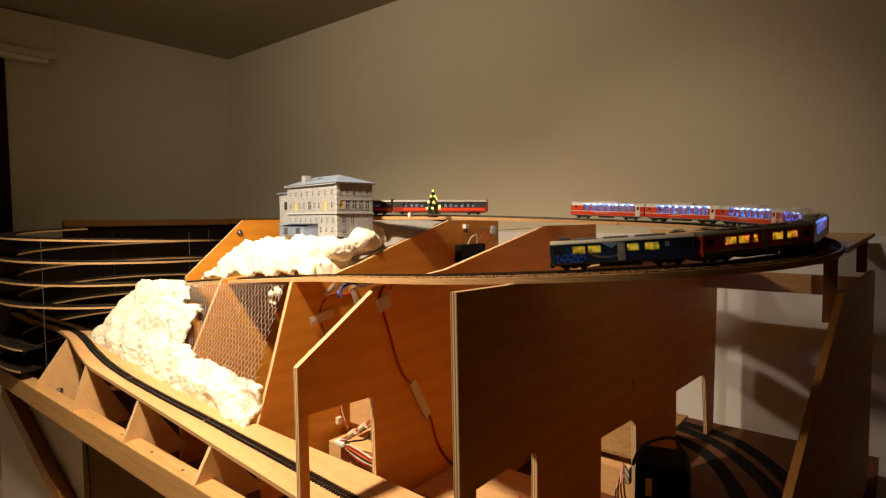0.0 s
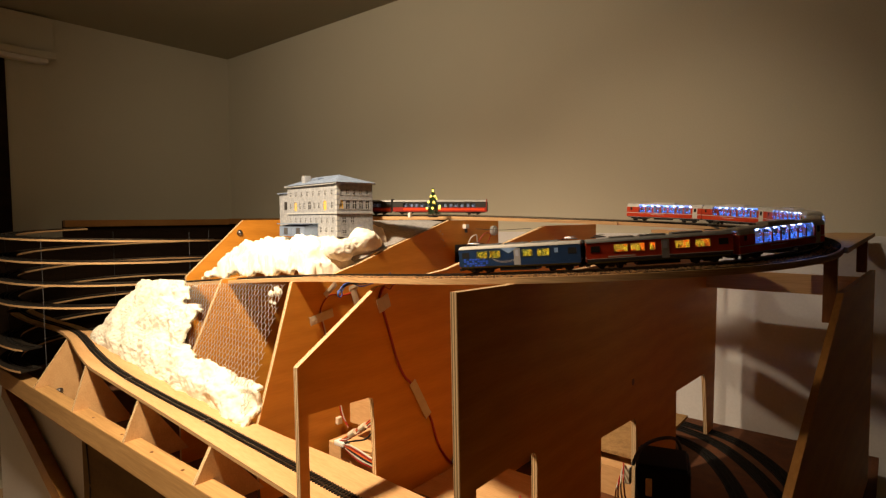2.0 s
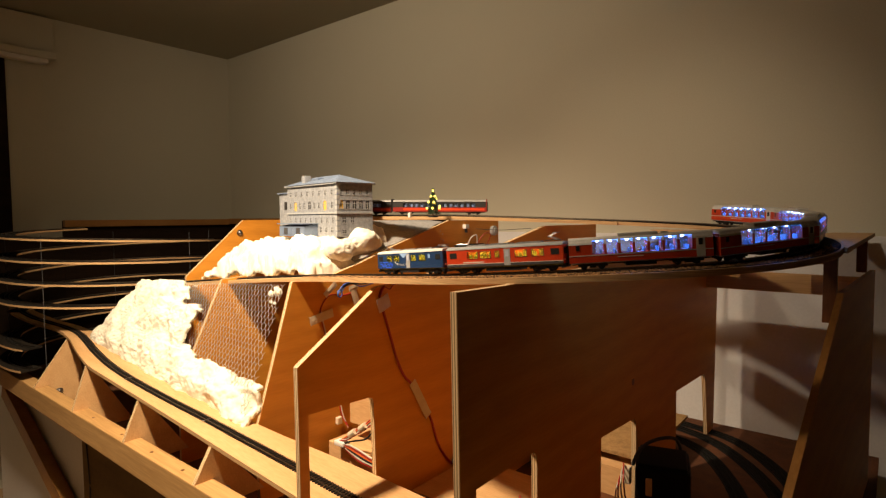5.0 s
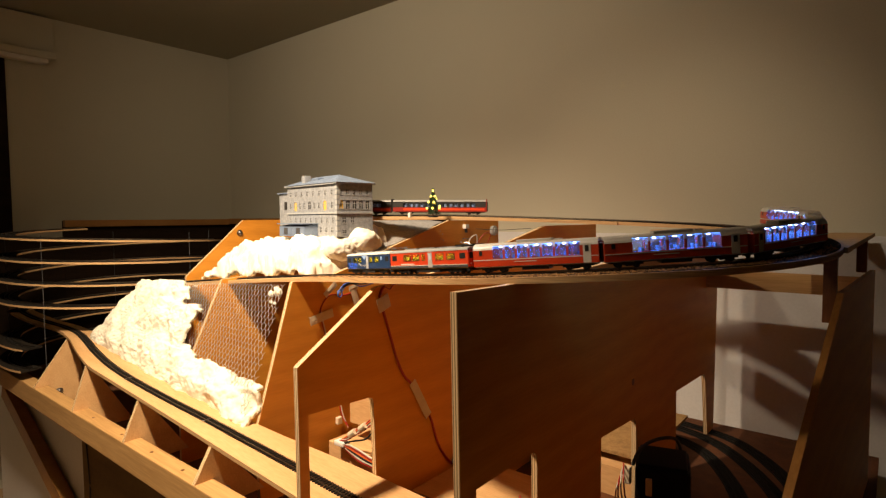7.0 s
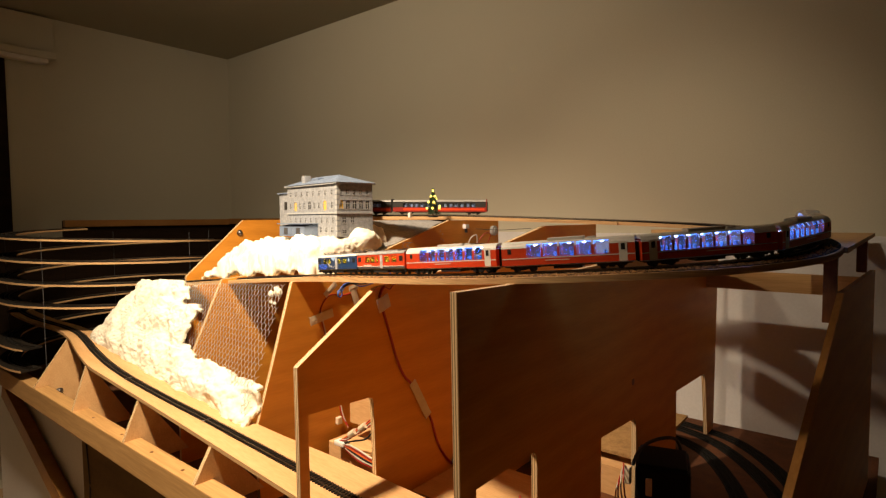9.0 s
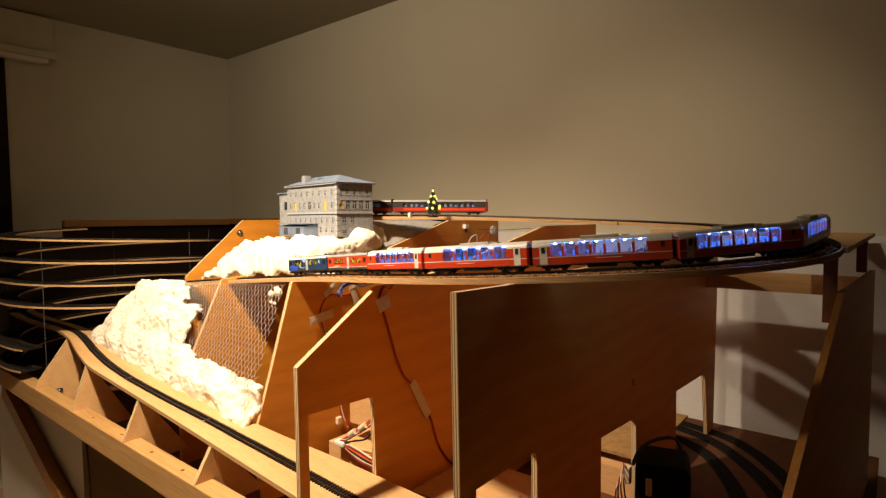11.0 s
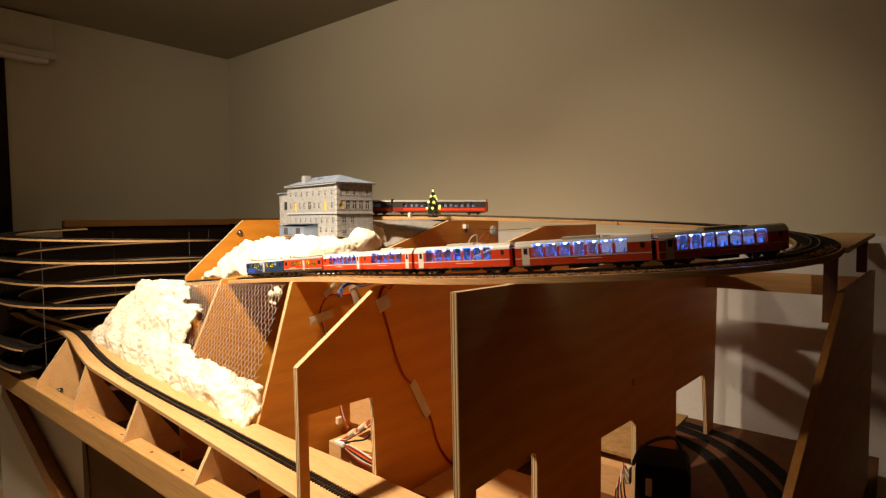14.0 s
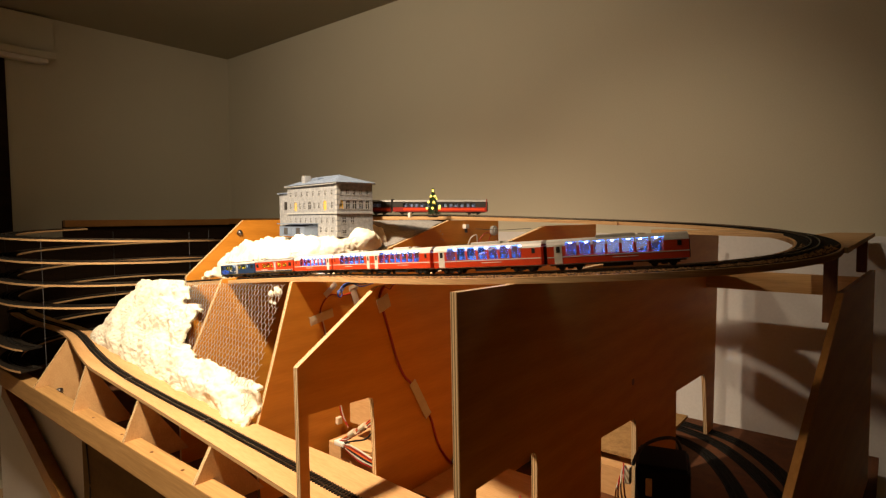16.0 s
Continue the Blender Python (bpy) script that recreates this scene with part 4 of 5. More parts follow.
    part("wing_roof", box(-W - 0.071, -W - 0.0002, 0.001, D - 0.006, 0.1242, 0.128, 0.0006), SLATE, house)
    part("wing_window", box(-W - 0.032, -W - 0.016, 0.0050, 0.0061, 0.076, 0.100), VOID, house)
    bm = bmesh.new()
    add_prism(bm, [(-0.040, 0.0), (-0.0003, 0.0), (-0.0003, 0.034), (-0.040, 0.028)], -W + 0.025, -0.102, "x")
    porch = part("porch", bm, SLATE, house, "grey lean-to porch")
    part("porch_roof", box(-W + 0.021, -0.098, -0.046, -0.0004, 0.0342, 0.0365), SLATE, house)
    for i in range(6):
        x = -W + 0.031 + i * 0.0243
        part("porch_panel", box(x, x + 0.020, -0.0412, -0.0401, 0.005, 0.024), DARKGREY if i % 3 == 1 else SLATE, porch)
    return house


make_house()


# ---- decorated fir tree ----
def make_tree():
    tree = thing("christmas_tree", "small dark green fir tree with yellow bulbs", "model tree", at=pose(-0.970, 1.146, 1.3505))
    part("base", box(-0.010, 0.010, -0.010, 0.010, 0.0, 0.003, 0.001), BLACK, tree)
    bm = bmesh.new()
    add_rod(bm, (0, 0, 0.002), (0, 0, 0.074), 0.0018, 8, 0.0005)
    part("trunk", bm, DARKWOOD, tree)
    rng = random.Random(4)
    bm = bmesh.new()
    for i in range(230):
        f = (i + 0.5) / 230
        z = 0.012 + 0.066 * f
        r = 0.0215 * (1 - f) ** 0.85 + 0.0015
        r *= 0.75 + 0.35 * rng.random()
        a = i * 2.399
        tip = Vector((r * math.cos(a), r * math.sin(a), z - 0.006 * (1 - f)))
        root = Vector((0, 0, z))
        mid = root.lerp(tip, 0.55)
        sidev = Vector((-math.sin(a), math.cos(a), 0)) * (0.0022 + 0.001 * rng.random())
        up = Vector((0, 0, 0.0012))
        vs = [bm.verts.new(p) for p in (root, mid + sidev, tip, mid - sidev, mid + up, mid - up)]
        for q in ((0, 1, 4), (1, 2, 4), (2, 3, 4), (3, 0, 4), (1, 0, 5), (2, 1, 5), (3, 2, 5), (0, 3, 5)):
            bm.faces.new([vs[k] for k in q])
    part("crown", bm, GREEN, tree, "dark needle branches", kind="stuff")
    toward = math.atan2(-1.146, 0.970)
    for z, off in ((0.071, 0.0), (0.056, 0.5), (0.056, -0.55), (0.041, -0.95), (0.040, 0.15), (0.025, 1.0), (0.024, -0.95), (0.024, -0.1), (0.050, 2.4), (0.032, 2.8), (0.030, 1.9)):
        r = 0.021 * (1 - (z - 0.012) / 0.066) ** 0.85 + 0.0025
        bm = bmesh.new()
        bmesh.ops.create_icosphere(bm, subdivisions=2, radius=0.0027, matrix=Matrix.Translation((r * math.cos(toward + off), r * math.sin(toward + off), z)))
        part("bulb", bm, BULB, tree, "glowing yellow bulb", smooth=True)


make_tree()
tagged(part("snowman", box(-1.022, -1.014, 1.102, 1.110, 1.350, 1.364, 0.002), WHITE, None, "tiny white block beside the fir tree"), category="figure block")


# ---- white fleece snow ----
def lumpy(p, amp):
    """Rounded puffs with creases between them."""
    return amp * (1.0 * noise.noise(p * 17) + 0.55 * abs(noise.noise(p * 34)) + 0.34 * abs(noise.noise(p * 72)) + 0.13 * noise.noise(p * 90) + 0.12 * noise.noise(p * 210) - 0.2)


def snow_sheet(name, label, base, nu, nv, inside, amp):
    """A lumpy sheet over a patch: base(u, v) gives the place, inside(u, v) the uneven outline in 0..1 of height."""
    bm = bmesh.new()
    grid = []
    for i in range(nu + 1):
        row = []
        for j in range(nv + 1):
            u, v = i / nu, j / nv
            p, n = base(u, v)
            k = inside(u, v, p)
            if k <= 0:
                row.append(None)
                continue
            q = p + n * (-0.006 + 0.034 * min(1, k) ** 0.5) + n * lumpy(p, amp)
            q += Vector((lumpy(p + Vector((7, 1, 3)), amp * 0.7), lumpy(p + Vector((2, 9, 5)), amp * 0.4), lumpy(p + Vector((4, 4, 8)), amp * 0.7)))
            row.append(bm.verts.new(q))
        grid.append(row)
    for i in range(nu):
        for j in range(nv):
            c = [grid[i][j], grid[i + 1][j], grid[i + 1][j + 1], grid[i][j + 1]]
            if all(c):
                bm.faces.new(c)
    ob = part(name, bm, SNOW, None, label, smooth=True)
    tagged(ob, category="snow cover")
    sol = ob.modifiers.new("thick", "SOLIDIFY")
    sol.thickness, sol.offset = 0.010, -1
    return ob


def slope_base(u, v):
    """Front bank between the lower and the upper line: u from the helix to the mesh, v upward."""
    x0, x1 = -2.09 + 0.02 * v, -1.105
    low = Vector((x0 + (x1 - x0) * u, 0.685 - 0.010 * u, 0.968 - 0.076 * u))
    xt0, xt1 = -1.94, -1.115
    high = Vector((xt0 + (xt1 - xt0) * u, 0.800 - 0.018 * u, 1.148 + 0.050 * u))
    p = low.lerp(high, 1.07 * v - 0.07)
    return p, Vector((0, -0.93, 0.36))


def slope_inside(u, v, p):
    w = 0.07 * noise.noise(p * 16) + 0.035 * noise.noise(p * 45)
    right = float(np.interp(v, (0.0, 0.32, 0.34, 0.40, 0.55, 0.72, 0.77, 1.0), (1.02, 1.0, 0.64, 0.65, 0.69, 0.68, 0.41, 0.385)))
    top = 1.03 if u < 0.6 else 0.352 - 0.28 * max(0, u - 0.80)
    a = right + w - u
    b = (top + w * 0.8) - v
    left = u + 0.01 + 0.02 * noise.noise(p * 30)
    return min(a * 6, b * 5, left * 8, 0.35 + v * 4)


snow_sheet("snow_bank", "thick lumpy white fleece over the front slope", slope_base, 260, 150, slope_inside, 0.0115)


def shelf_base(u, v):
    """Bank between the upper line and the house: u from left to right, v from the line inward."""
    fall = max(0.0, (u - 0.80) / 0.20)
    x = -1.735 + 0.616 * u
    yt = on_line(max(-0.25, x + 1.581)).y
    zt = 1.1704 + (x + 1.581) * 0.089
    right = max(0.0, min(1.0, (x + 1.20) / 0.10))
    left = max(0.0, min(1.0, (-1.45 - x) / 0.27))
    y = yt + 0.030 + (0.24 + 0.05 * right) * v
    prof_mid = min(1.0, v / 0.22) ** 0.8
    f = prof_mid
    top = 1.271 - zt + 0.012 * max(0.0, min(1.0, (x + 1.32) / 0.15)) + 0.022 * right
    top *= 1 - 0.75 * left ** 1.6
    z = zt - 0.004 + top * f
    rib = float(np.interp(y, (0.86, 0.90, 1.004, 1.35), (1.212, 1.213, 1.262, 1.336)))
    z += (rib - z) * max(0.0, min(1.0, (x + 1.175) / 0.05)) ** 2
    z += 0.026 * max(0.0, min(1.0, (x + 1.24) / 0.09)) * min(1.0, max(0.0, (y - 0.96) / 0.10)) - 0.100 * fall ** 5
    z += 0.024 * max(0.0, min(1.0, (x + 1.21) / 0.06)) * min(1.0, max(0.0, (y - 0.97) / 0.08))
    return Vector((x, y, z)), Vector((0, -0.55, 0.83))


def shelf_inside(u, v, p):
    w = 0.04 * noise.noise(p * 30)
    return min((u + 0.01 + w) * 7, (1.0 - u + 0.05 + w) * 30, (v + 0.03 + w) * 9, (1.02 - v) * 5)


snow_sheet("snow_bank", "lumpy white fleece in front of the house", shelf_base, 220, 90, shelf_inside, 0.017)

def snow_clump(at, radii):
    bm = bmesh.new()
    bmesh.ops.create_icosphere(bm, subdivisions=5, radius=1.0)
    for v in bm.verts:
        q = Vector((v.co.x * radii[0], v.co.y * radii[1], v.co.z * radii[2]))
        v.co = q + v.co * lumpy(q + Vector(at), 0.012)
    ob = part("snow_clump", bm, SNOW, None, "loose clump of white fleece beside the house", smooth=True)
    ob.location = at
    return tagged(ob, category="snow cover", group="clumps of fleece")


snow_clump((-1.140, 1.050, 1.285), (0.040, 0.062, 0.038))
snow_clump((-1.150, 0.965, 1.268), (0.045, 0.055, 0.034))
# grey gauze terrain beside the house
bm = bmesh.new()
rows = []
for i in range(13):
    y = 0.99 + 0.37 * i / 12
    z = float(np.interp(y, (0.99, 1.115, 1.378), (1.236, 1.268, 1.341)))
    rows.append([bm.verts.new((x, y, min(1.342, z + up + 0.004 * noise.noise(Vector((x, y, 0)) * 30)))) for x, up in ((-1.36, 0.062), (-1.30, 0.056), (-1.24, 0.044), (-1.17, 0.024), (-1.112, 0.001))])
for a, b in zip(rows[:-1], rows[1:]):
    for k in range(4):
        bm.faces.new((a[k], a[k + 1], b[k + 1], b[k]))
g = part("gauze_sheet", bm, GAUZE, None, "grey gauze stretched over the terrain")
tagged(g, category="gauze")
g.modifiers.new("thick", "SOLIDIFY").thickness = 0.003


# ---- hexagonal wire mesh ----
def make_wire_mesh():
    bm = bmesh.new()
    rng = random.Random(2)
    cell = 0.0155

    def at(a, b):
        """a along x, b up the slope."""
        x = -1.80 + a
        f = b / 0.325
        u = (x + 1.45) / 0.345
        low = Vector((x, 0.678 - 0.014 * u, 0.908 - 0.021 * u))
        high = Vector((x, 0.800 - 0.018 * u, 1.176 + 0.023 * u))
        p = low.lerp(high, f) + Vector((0, -0.004, 0.0015))
        p += Vector((noise.noise(p * 40), 0.6 * noise.noise(p * 35 + Vector((3, 3, 3))), noise.noise(p * 40 + Vector((9, 1, 2))))) * 0.0022
        return p
    rows = int(0.325 / (cell * 0.86))
    cols = int(0.690 / cell)
    for j in range(rows):
        for i in range(cols):
            o = 0.5 * cell if j % 2 else 0.0
            ax, b0 = i * cell + o, j * cell * 0.86
            # a twisted upright, and the two slanted wires that start at its top
            foot, head = (ax, b0), (ax, b0 + cell * 0.42)
            ends = [(foot, head), (head, (ax + cell * 0.5, b0 + cell * 0.86)), (head, (ax - cell * 0.5, b0 + cell * 0.86))]
            for k, (p, q) in enumerate(ends):
                if q[1] < 0.327 and 0 <= q[0] <= 0.688:
                    add_rod(bm, at(*p), at(*q), 0.00085 if k == 0 else 0.00058, 4)
    ob = part("wire_mesh", bm, WIRE, None, "hexagonal chicken wire over the slope frames", kind="stuff")
    tagged(ob, category="wire mesh")


make_wire_mesh()
rng = random.Random(8)
for x, y, z, r in ((-1.158, 0.789, 1.174, 0.012), (-1.182, 0.787, 1.166, 0.008), (-1.172, 0.779, 1.148, 0.0045), (-1.158, 0.779, 1.146, 0.004), (-1.29, 0.676, 0.957, 0.005)):
    bm = bmesh.new()
    bmesh.ops.create_icosphere(bm, subdivisions=3, radius=r)
    for v in bm.verts:
        v.co = Vector((v.co.x * 1.4, v.co.y * 0.45, v.co.z)) * (1 + 0.35 * noise.noise(v.co * 180 + Vector((x * 9, 0, 0))))
    t = part("snow_tuft", bm, SNOW, None, "small white scrap of fleece on the mesh", smooth=True)
    t.location = (x, y - 0.006, z)
    tagged(t, category="fleece scrap", group="fleece scraps")


# ---- ballast grit along the upper line ----
def scatter_grit():
    rng = random.Random(11)
    bm = bmesh.new()
    for i in range(7000):
        s = rng.uniform(0.50, 1.75)
        if rng.random() > min(1, (s - 0.45) / 0.25) * min(1, (1.75 - s) / 0.25):
            continue
        side = rng.choice((1, 1, 1, 1, -1))
        off = rng.uniform(0.0125, 0.0325) if side > 0 else -rng.uniform(0.0125, 0.022)
        p, q = on_line(s), on_line(s + 0.01)
        d = (q - p).normalized()
        c = p + Vector((d.y, -d.x, 0)) * off + Vector((0, 0, -0.0048 + rng.uniform(0, 0.0012)))
        r = rng.uniform(0.0009, 0.0022)
        vs = [bm.verts.new(c + Vector(v) * r * rng.uniform(0.7, 1.2)) for v in ((1, 0, 0), (-1, 0, 0), (0, 1, 0), (0, -1, 0), (0, 0, 1), (0, 0, -1))]
        for f in ((0, 2, 4), (2, 1, 4), (1, 3, 4), (3, 0, 4), (2, 0, 5), (1, 2, 5), (3, 1, 5), (0, 3, 5)):
            bm.faces.new([vs[k] for k in f])
    tagged(part("ballast_grit", bm, GRIT, None, "loose brown ballast grit along the track", kind="stuff"), category="ballast")


GRIT, gn, gl, gb = nodes_of("grit_grains")
geo, gr = gn.new("ShaderNodeNewGeometry"), gn.new("ShaderNodeValToRGB")
gr.color_ramp.elements[0].color, gr.color_ramp.elements[1].color = (0.03, 0.015, 0.007, 1), (0.46, 0.25, 0.10, 1)
gr.color_ramp.elements[1].position = 0.85
gl.new(geo.outputs["Random Per Island"], gr.inputs["Fac"])
gl.new(gr.outputs["Color"], gb.inputs["Base Color"])
gb.inputs["Roughness"].default_value = 0.85
scatter_grit()


# ---- cables, tapes and small fittings ----
def cable(name, points, r, mat, label):
    return tagged(part(name, tube(points, r), mat, None, label, smooth=True), category="cable")


def strip(name, a, b, width, normal, mat, label):
    """A flat piece of tape from a to b."""
    a, b, n = Vector(a), Vector(b), Vector(normal)
    sidev = (b - a).cross(n).normalized() * width / 2
    bm = bmesh.new()
    lift = n * 0.0009
    k = 5
    lo, hi = [], []
    for i in range(k + 1):
        p = a.lerp(b, i / k)
        bulge = n * (0.0007 * math.sin(math.pi * i / k))
        j = 0.0012 * noise.noise(p * 200)
        lo.append([bm.verts.new(p + sidev * (1 + j * 60) + lift * 0.8), bm.verts.new(p + lift + bulge), bm.verts.new(p - sidev * (1 - j * 60) + lift * 0.8)])
    for q, w in zip(lo[:-1], lo[1:]):
        for c in range(2):
            bm.faces.new((q[c], q[c + 1], w[c + 1], w[c]))
    ob = part(name, bm, mat, None, label)
    ob.modifiers.new("thick", "SOLIDIFY").thickness = 0.0005
    return tagged(ob, category="tape", group="tapes on the frames")


XB = -0.7475
cable("red_cable", [(XB, 0.7385, 1.221), (XB, 0.729, 1.210), (XB, 0.7262, 1.1956), (XB, 0.739, 1.164), (XB, 0.755, 1.118), (XB, 0.770, 1.076), (XB, 0.790, 1.038), (XB, 0.8145, 1.013), (XB, 0.842, 0.972), (XB, 0.8695, 0.930), (XB, 0.893, 0.868), (XB, 0.9213, 0.827), (XB, 0.941, 0.807)], 0.0027, REDWIRE, "red twin cable taped along the frame")
cable("red_cable", [(XB, 0.728, 1.205), (XB, 0.738, 1.219), (XB, 0.7535, 1.214), (XB, 0.764, 1.222), (XB, 0.781, 1.2225)], 0.0012, REDWIRE, "thin red wire end under the board")
strip("paper_tape", (XB + 0.002, 0.7185, 1.1845), (XB + 0.002, 0.7490, 1.1945), 0.027, (1, 0, 0), TAPE, "short paper tape holding the red cable")
strip("paper_tape", (XB + 0.002, 0.8110, 1.0210), (XB + 0.002, 0.8600, 0.938), 0.019, (1, 0, 0), TAPE, "long paper tape holding the red cable")
XC = -1.0985
cable("white_cable", [(XC, 0.985, 1.160), (XC, 0.94, 1.152), (XC, 0.905, 1.158), (XC, 0.884, 1.152), (XC, 0.8656, 1.129), (XC, 0.8651, 1.108), (XC, 0.876, 1.064), (XC, 0.9015, 0.987), (XC, 0.922, 0.857), (XC + 0.02, 0.93, 0.815)], 0.0018, REDWIRE, "brown wire taped down the frame")
cable("white_cable", [(XC + 0.003, 0.868, 1.098), (XC + 0.003, 0.881, 1.05), (XC + 0.003, 0.903, 0.98), (XC + 0.003, 0.924, 0.856), (XC + 0.02, 0.93, 0.812)], 0.0016, WHITEWIRE, "thin white wire down the frame")
strip("paper_tape", (XC + 0.002, 0.8300, 1.0995), (XC + 0.002, 0.9010, 1.1135), 0.022, (1, 0, 0), TAPE, "paper tape across the brown wire")
strip("paper_tape", (XC + 0.002, 0.876, 1.158), (XC + 0.002, 0.912, 1.186), 0.015, (1, 0, 0), TAPE, "slanted paper tape under the board")
strip("paper_tape", (XC + 0.002, 0.984, 1.121), (XC + 0.002, 0.967, 1.168), 0.019, (1, 0, 0), TAPE, "upright paper tape under the board")
strip("paper_tape", (XC + 0.002, 0.955, 1.166), (XC + 0.002, 0.985, 1.171), 0.014, (1, 0, 0), TAPE, "short paper tape under the board")
for k, (m, word) in enumerate(((BLUEWIRE, "blue"), (DARKGREY, "dark"), (BLUEWIRE, "blue"))):
    o = 0.006 * k
    cable("blue_cable" if m is BLUEWIRE else "black_cable", [(XC + 0.014, 0.910 + o, 1.158 + o * 0.5), (XC + 0.012, 0.922 + o, 1.176), (XC + 0.016, 0.945 + o, 1.186 - o * 0.4), (XC + 0.02, 0.985, 1.184 - o), (XC + 0.02, 1.04, 1.186 - o * 0.5), (XC + 0.02, 1.09, 1.197)], 0.0016, m, word + " wire loop under the board")
cable("blue_cable", [(XC + 0.018, 0.907, 1.170), (XC + 0.02, 0.903, 1.158), (XC + 0.02, 0.911, 1.152), (XC + 0.02, 0.917, 1.162), (XC + 0.02, 0.912, 1.172)], 0.0020, BLUEWIRE, "small blue wire eye under the board")
for i, (m, n) in enumerate(((REDWIRE, "red"), (WHITEWIRE, "white"), (BLACK, "black"), (ORANGEWIRE, "orange"), (REDWIRE, "red"), (WHITEWIRE, "white"))):
    o = (i - 2.5) * 0.0040
    cable(n + "_cable", [(-1.012, 0.850 + o * 0.4, 0.820), (-0.990, 0.846, 0.812 + o * 0.6), (-0.9685, 0.840, 0.813 + o), (-0.930, 0.838, 0.807 + o * 1.3), (-0.8914, 0.838, 0.803 + o), (-0.84, 0.842, 0.802 + o), (-0.765, 0.85, 0.800 + o)], 0.0022, m, n + " wire in the bundle behind the frame")
    if i < 5:
        cable(n + "_cable", [(-1.012, 0.850 + o * 0.4, 0.822), (-0.985, 0.846, 0.836 + o * 0.5), (-0.9578, 0.842, 0.854 + o * 0.6), (-0.9192, 0.840, 0.879 + o * 0.7), (-0.8894, 0.840, 0.902 + o * 0.8), (-0.84, 0.842, 0.935 + o), (-0.765, 0.86, 0.965 + o)], 0.0021, m, n + " wire in the rising bundle")
cable("black_cable", [(-1.008, 0.848, 0.815), (-0.960, 0.842, 0.835), (-0.915, 0.840, 0.852), (-0.885, 0.840, 0.878), (-0.83, 0.85, 0.90), (-0.765, 0.86, 0.91)], 0.0022, BLACK, "black wire in the rising bundle")
for a, b in (((-0.967, 0.8385, 0.849), (-0.948, 0.8385, 0.862)), ((-0.930, 0.8370, 0.872), (-0.911, 0.8370, 0.886))):
    bm = bmesh.new()
    add_rod(bm, a, b, 0.0075, 10)
    tagged(part("cable_sleeve", bm, TAPE, None, "pale tape sleeve round the rising wires"), category="tape", group="tapes on the wires")
tie = part("cable_tie", box(-1.026, -0.992, 0.838, 0.860, 0.810, 0.822, 0.004), WHITE, None, "white plastic tie round the wires")
tagged(tie, category="cable tie")
tagged(part("wire_clip", box(-1.098, -1.088, 0.904, 0.919, 0.824, 0.842, 0.002), TAPE, None, "white clip holding a wire"), category="clip")
# pale plywood boards behind the second frame's opening
tagged(part("inner_board", box(-1.036, -0.765, 0.90, 0.911, 0.846, 1.05), PLY_FLAT, None, "pale plywood board inside the frame bay"), category="board")
tagged(part("inner_block", box(-1.071, -0.765, 0.86, 0.98, 0.6922, 0.803, 0.002), PLY_FLAT, None, "pale wooden block inside the frame bay"), category="block")
tagged(part("inner_board", box(-0.738, -0.434, 0.80, 1.00, 0.794, 0.805), PLY_FLAT, None, "pale plywood shelf behind the large frame"), category="board")
tagged(part("inner_board", box(-0.745, -0.440, 1.26, 1.62, 0.783, 0.790), CHIP, None, "brown chipboard shelf behind the large frame"), category="board")
tagged(part("inner_block", box(-0.72, -0.455, 1.24, 1.56, 0.6922, 0.762), PLY_FLAT, None, "pale wooden block under the shelf"), category="block")
for k, (m, n) in enumerate(((REDWIRE, "red"), (BLACK, "black"), (ORANGEWIRE, "orange"))):
    cable(n + "_cable", [(-0.70, 0.76, 0.800 - 0.004 * k), (-0.58, 0.70, 0.835 - 0.005 * k), (-0.48, 0.640, 0.905 - 0.007 * k), (-0.45, 0.645, 0.918 - 0.007 * k), (-0.445, 0.68, 0.915 - 0.008 * k), (-0.445, 0.715, 0.904 - 0.009 * k), (-0.46, 0.76, 0.885 - 0.009 * k), (-0.50, 0.82, 0.86)], 0.0022, m, n + " wire behind the large frame's opening")
cable("black_cable", [(XB + 0.004, 0.944, 0.820), (XB + 0.004, 0.941, 0.812), (XB + 0.006, 0.946, 0.80), (XB + 0.006, 0.943, 0.788), (XB + 0.006, 0.936, 0.772)], 0.0034, BLACK, "black plug on the wire end at the frame")
tagged(part("connector", box(XB + 0.002, XB + 0.014, 0.926, 0.942, 0.762, 0.776, 0.003), WHITE, None, "white connector at the frame's foot"), category="connector")
for k, (m, word) in enumerate(((WHITEWIRE, "white"), (BLACK, "black"))):
    cable(word + "_cable", [(XB + 0.012, 0.932, 0.765 - 0.003 * k), (XB + 0.014, 0.915, 0.764 - 0.004 * k), (XB + 0.016, 0.8917, 0.762 - 0.004 * k), (XB + 0.02, 0.849, 0.764 - 0.004 * k), (XB + 0.03, 0.80, 0.772)], 0.0018, m, word + " wire at the frame's foot")
# fittings on the third frame
relay = thing("relay_box", "black relay box with wires on the frame", "relay box")
part("case", box(-1.0995, -1.070, 1.405, 1.535, 1.205, 1.262, 0.002), PLASTIC, relay)
part("wire", tube([(-1.08, 1.45, 1.262), (-1.07, 1.455, 1.285), (-1.06, 1.47, 1.292), (-1.065, 1.48, 1.265)], 0.0018), WHITEWIRE, relay, "white wire loop", smooth=True)
part("wire", tube([(-1.08, 1.50, 1.262), (-1.06, 1.515, 1.296), (-1.06, 1.55, 1.290), (-1.08, 1.55, 1.25)], 0.0014), REDWIRE, relay, "red wire loop", smooth=True)
sw = thing("point_motor", "white point motor under the station board", "point motor")
part("case", box(-1.0995, -1.086, 1.446, 1.466, 1.313, 1.327, 0.002), WHITE, sw)
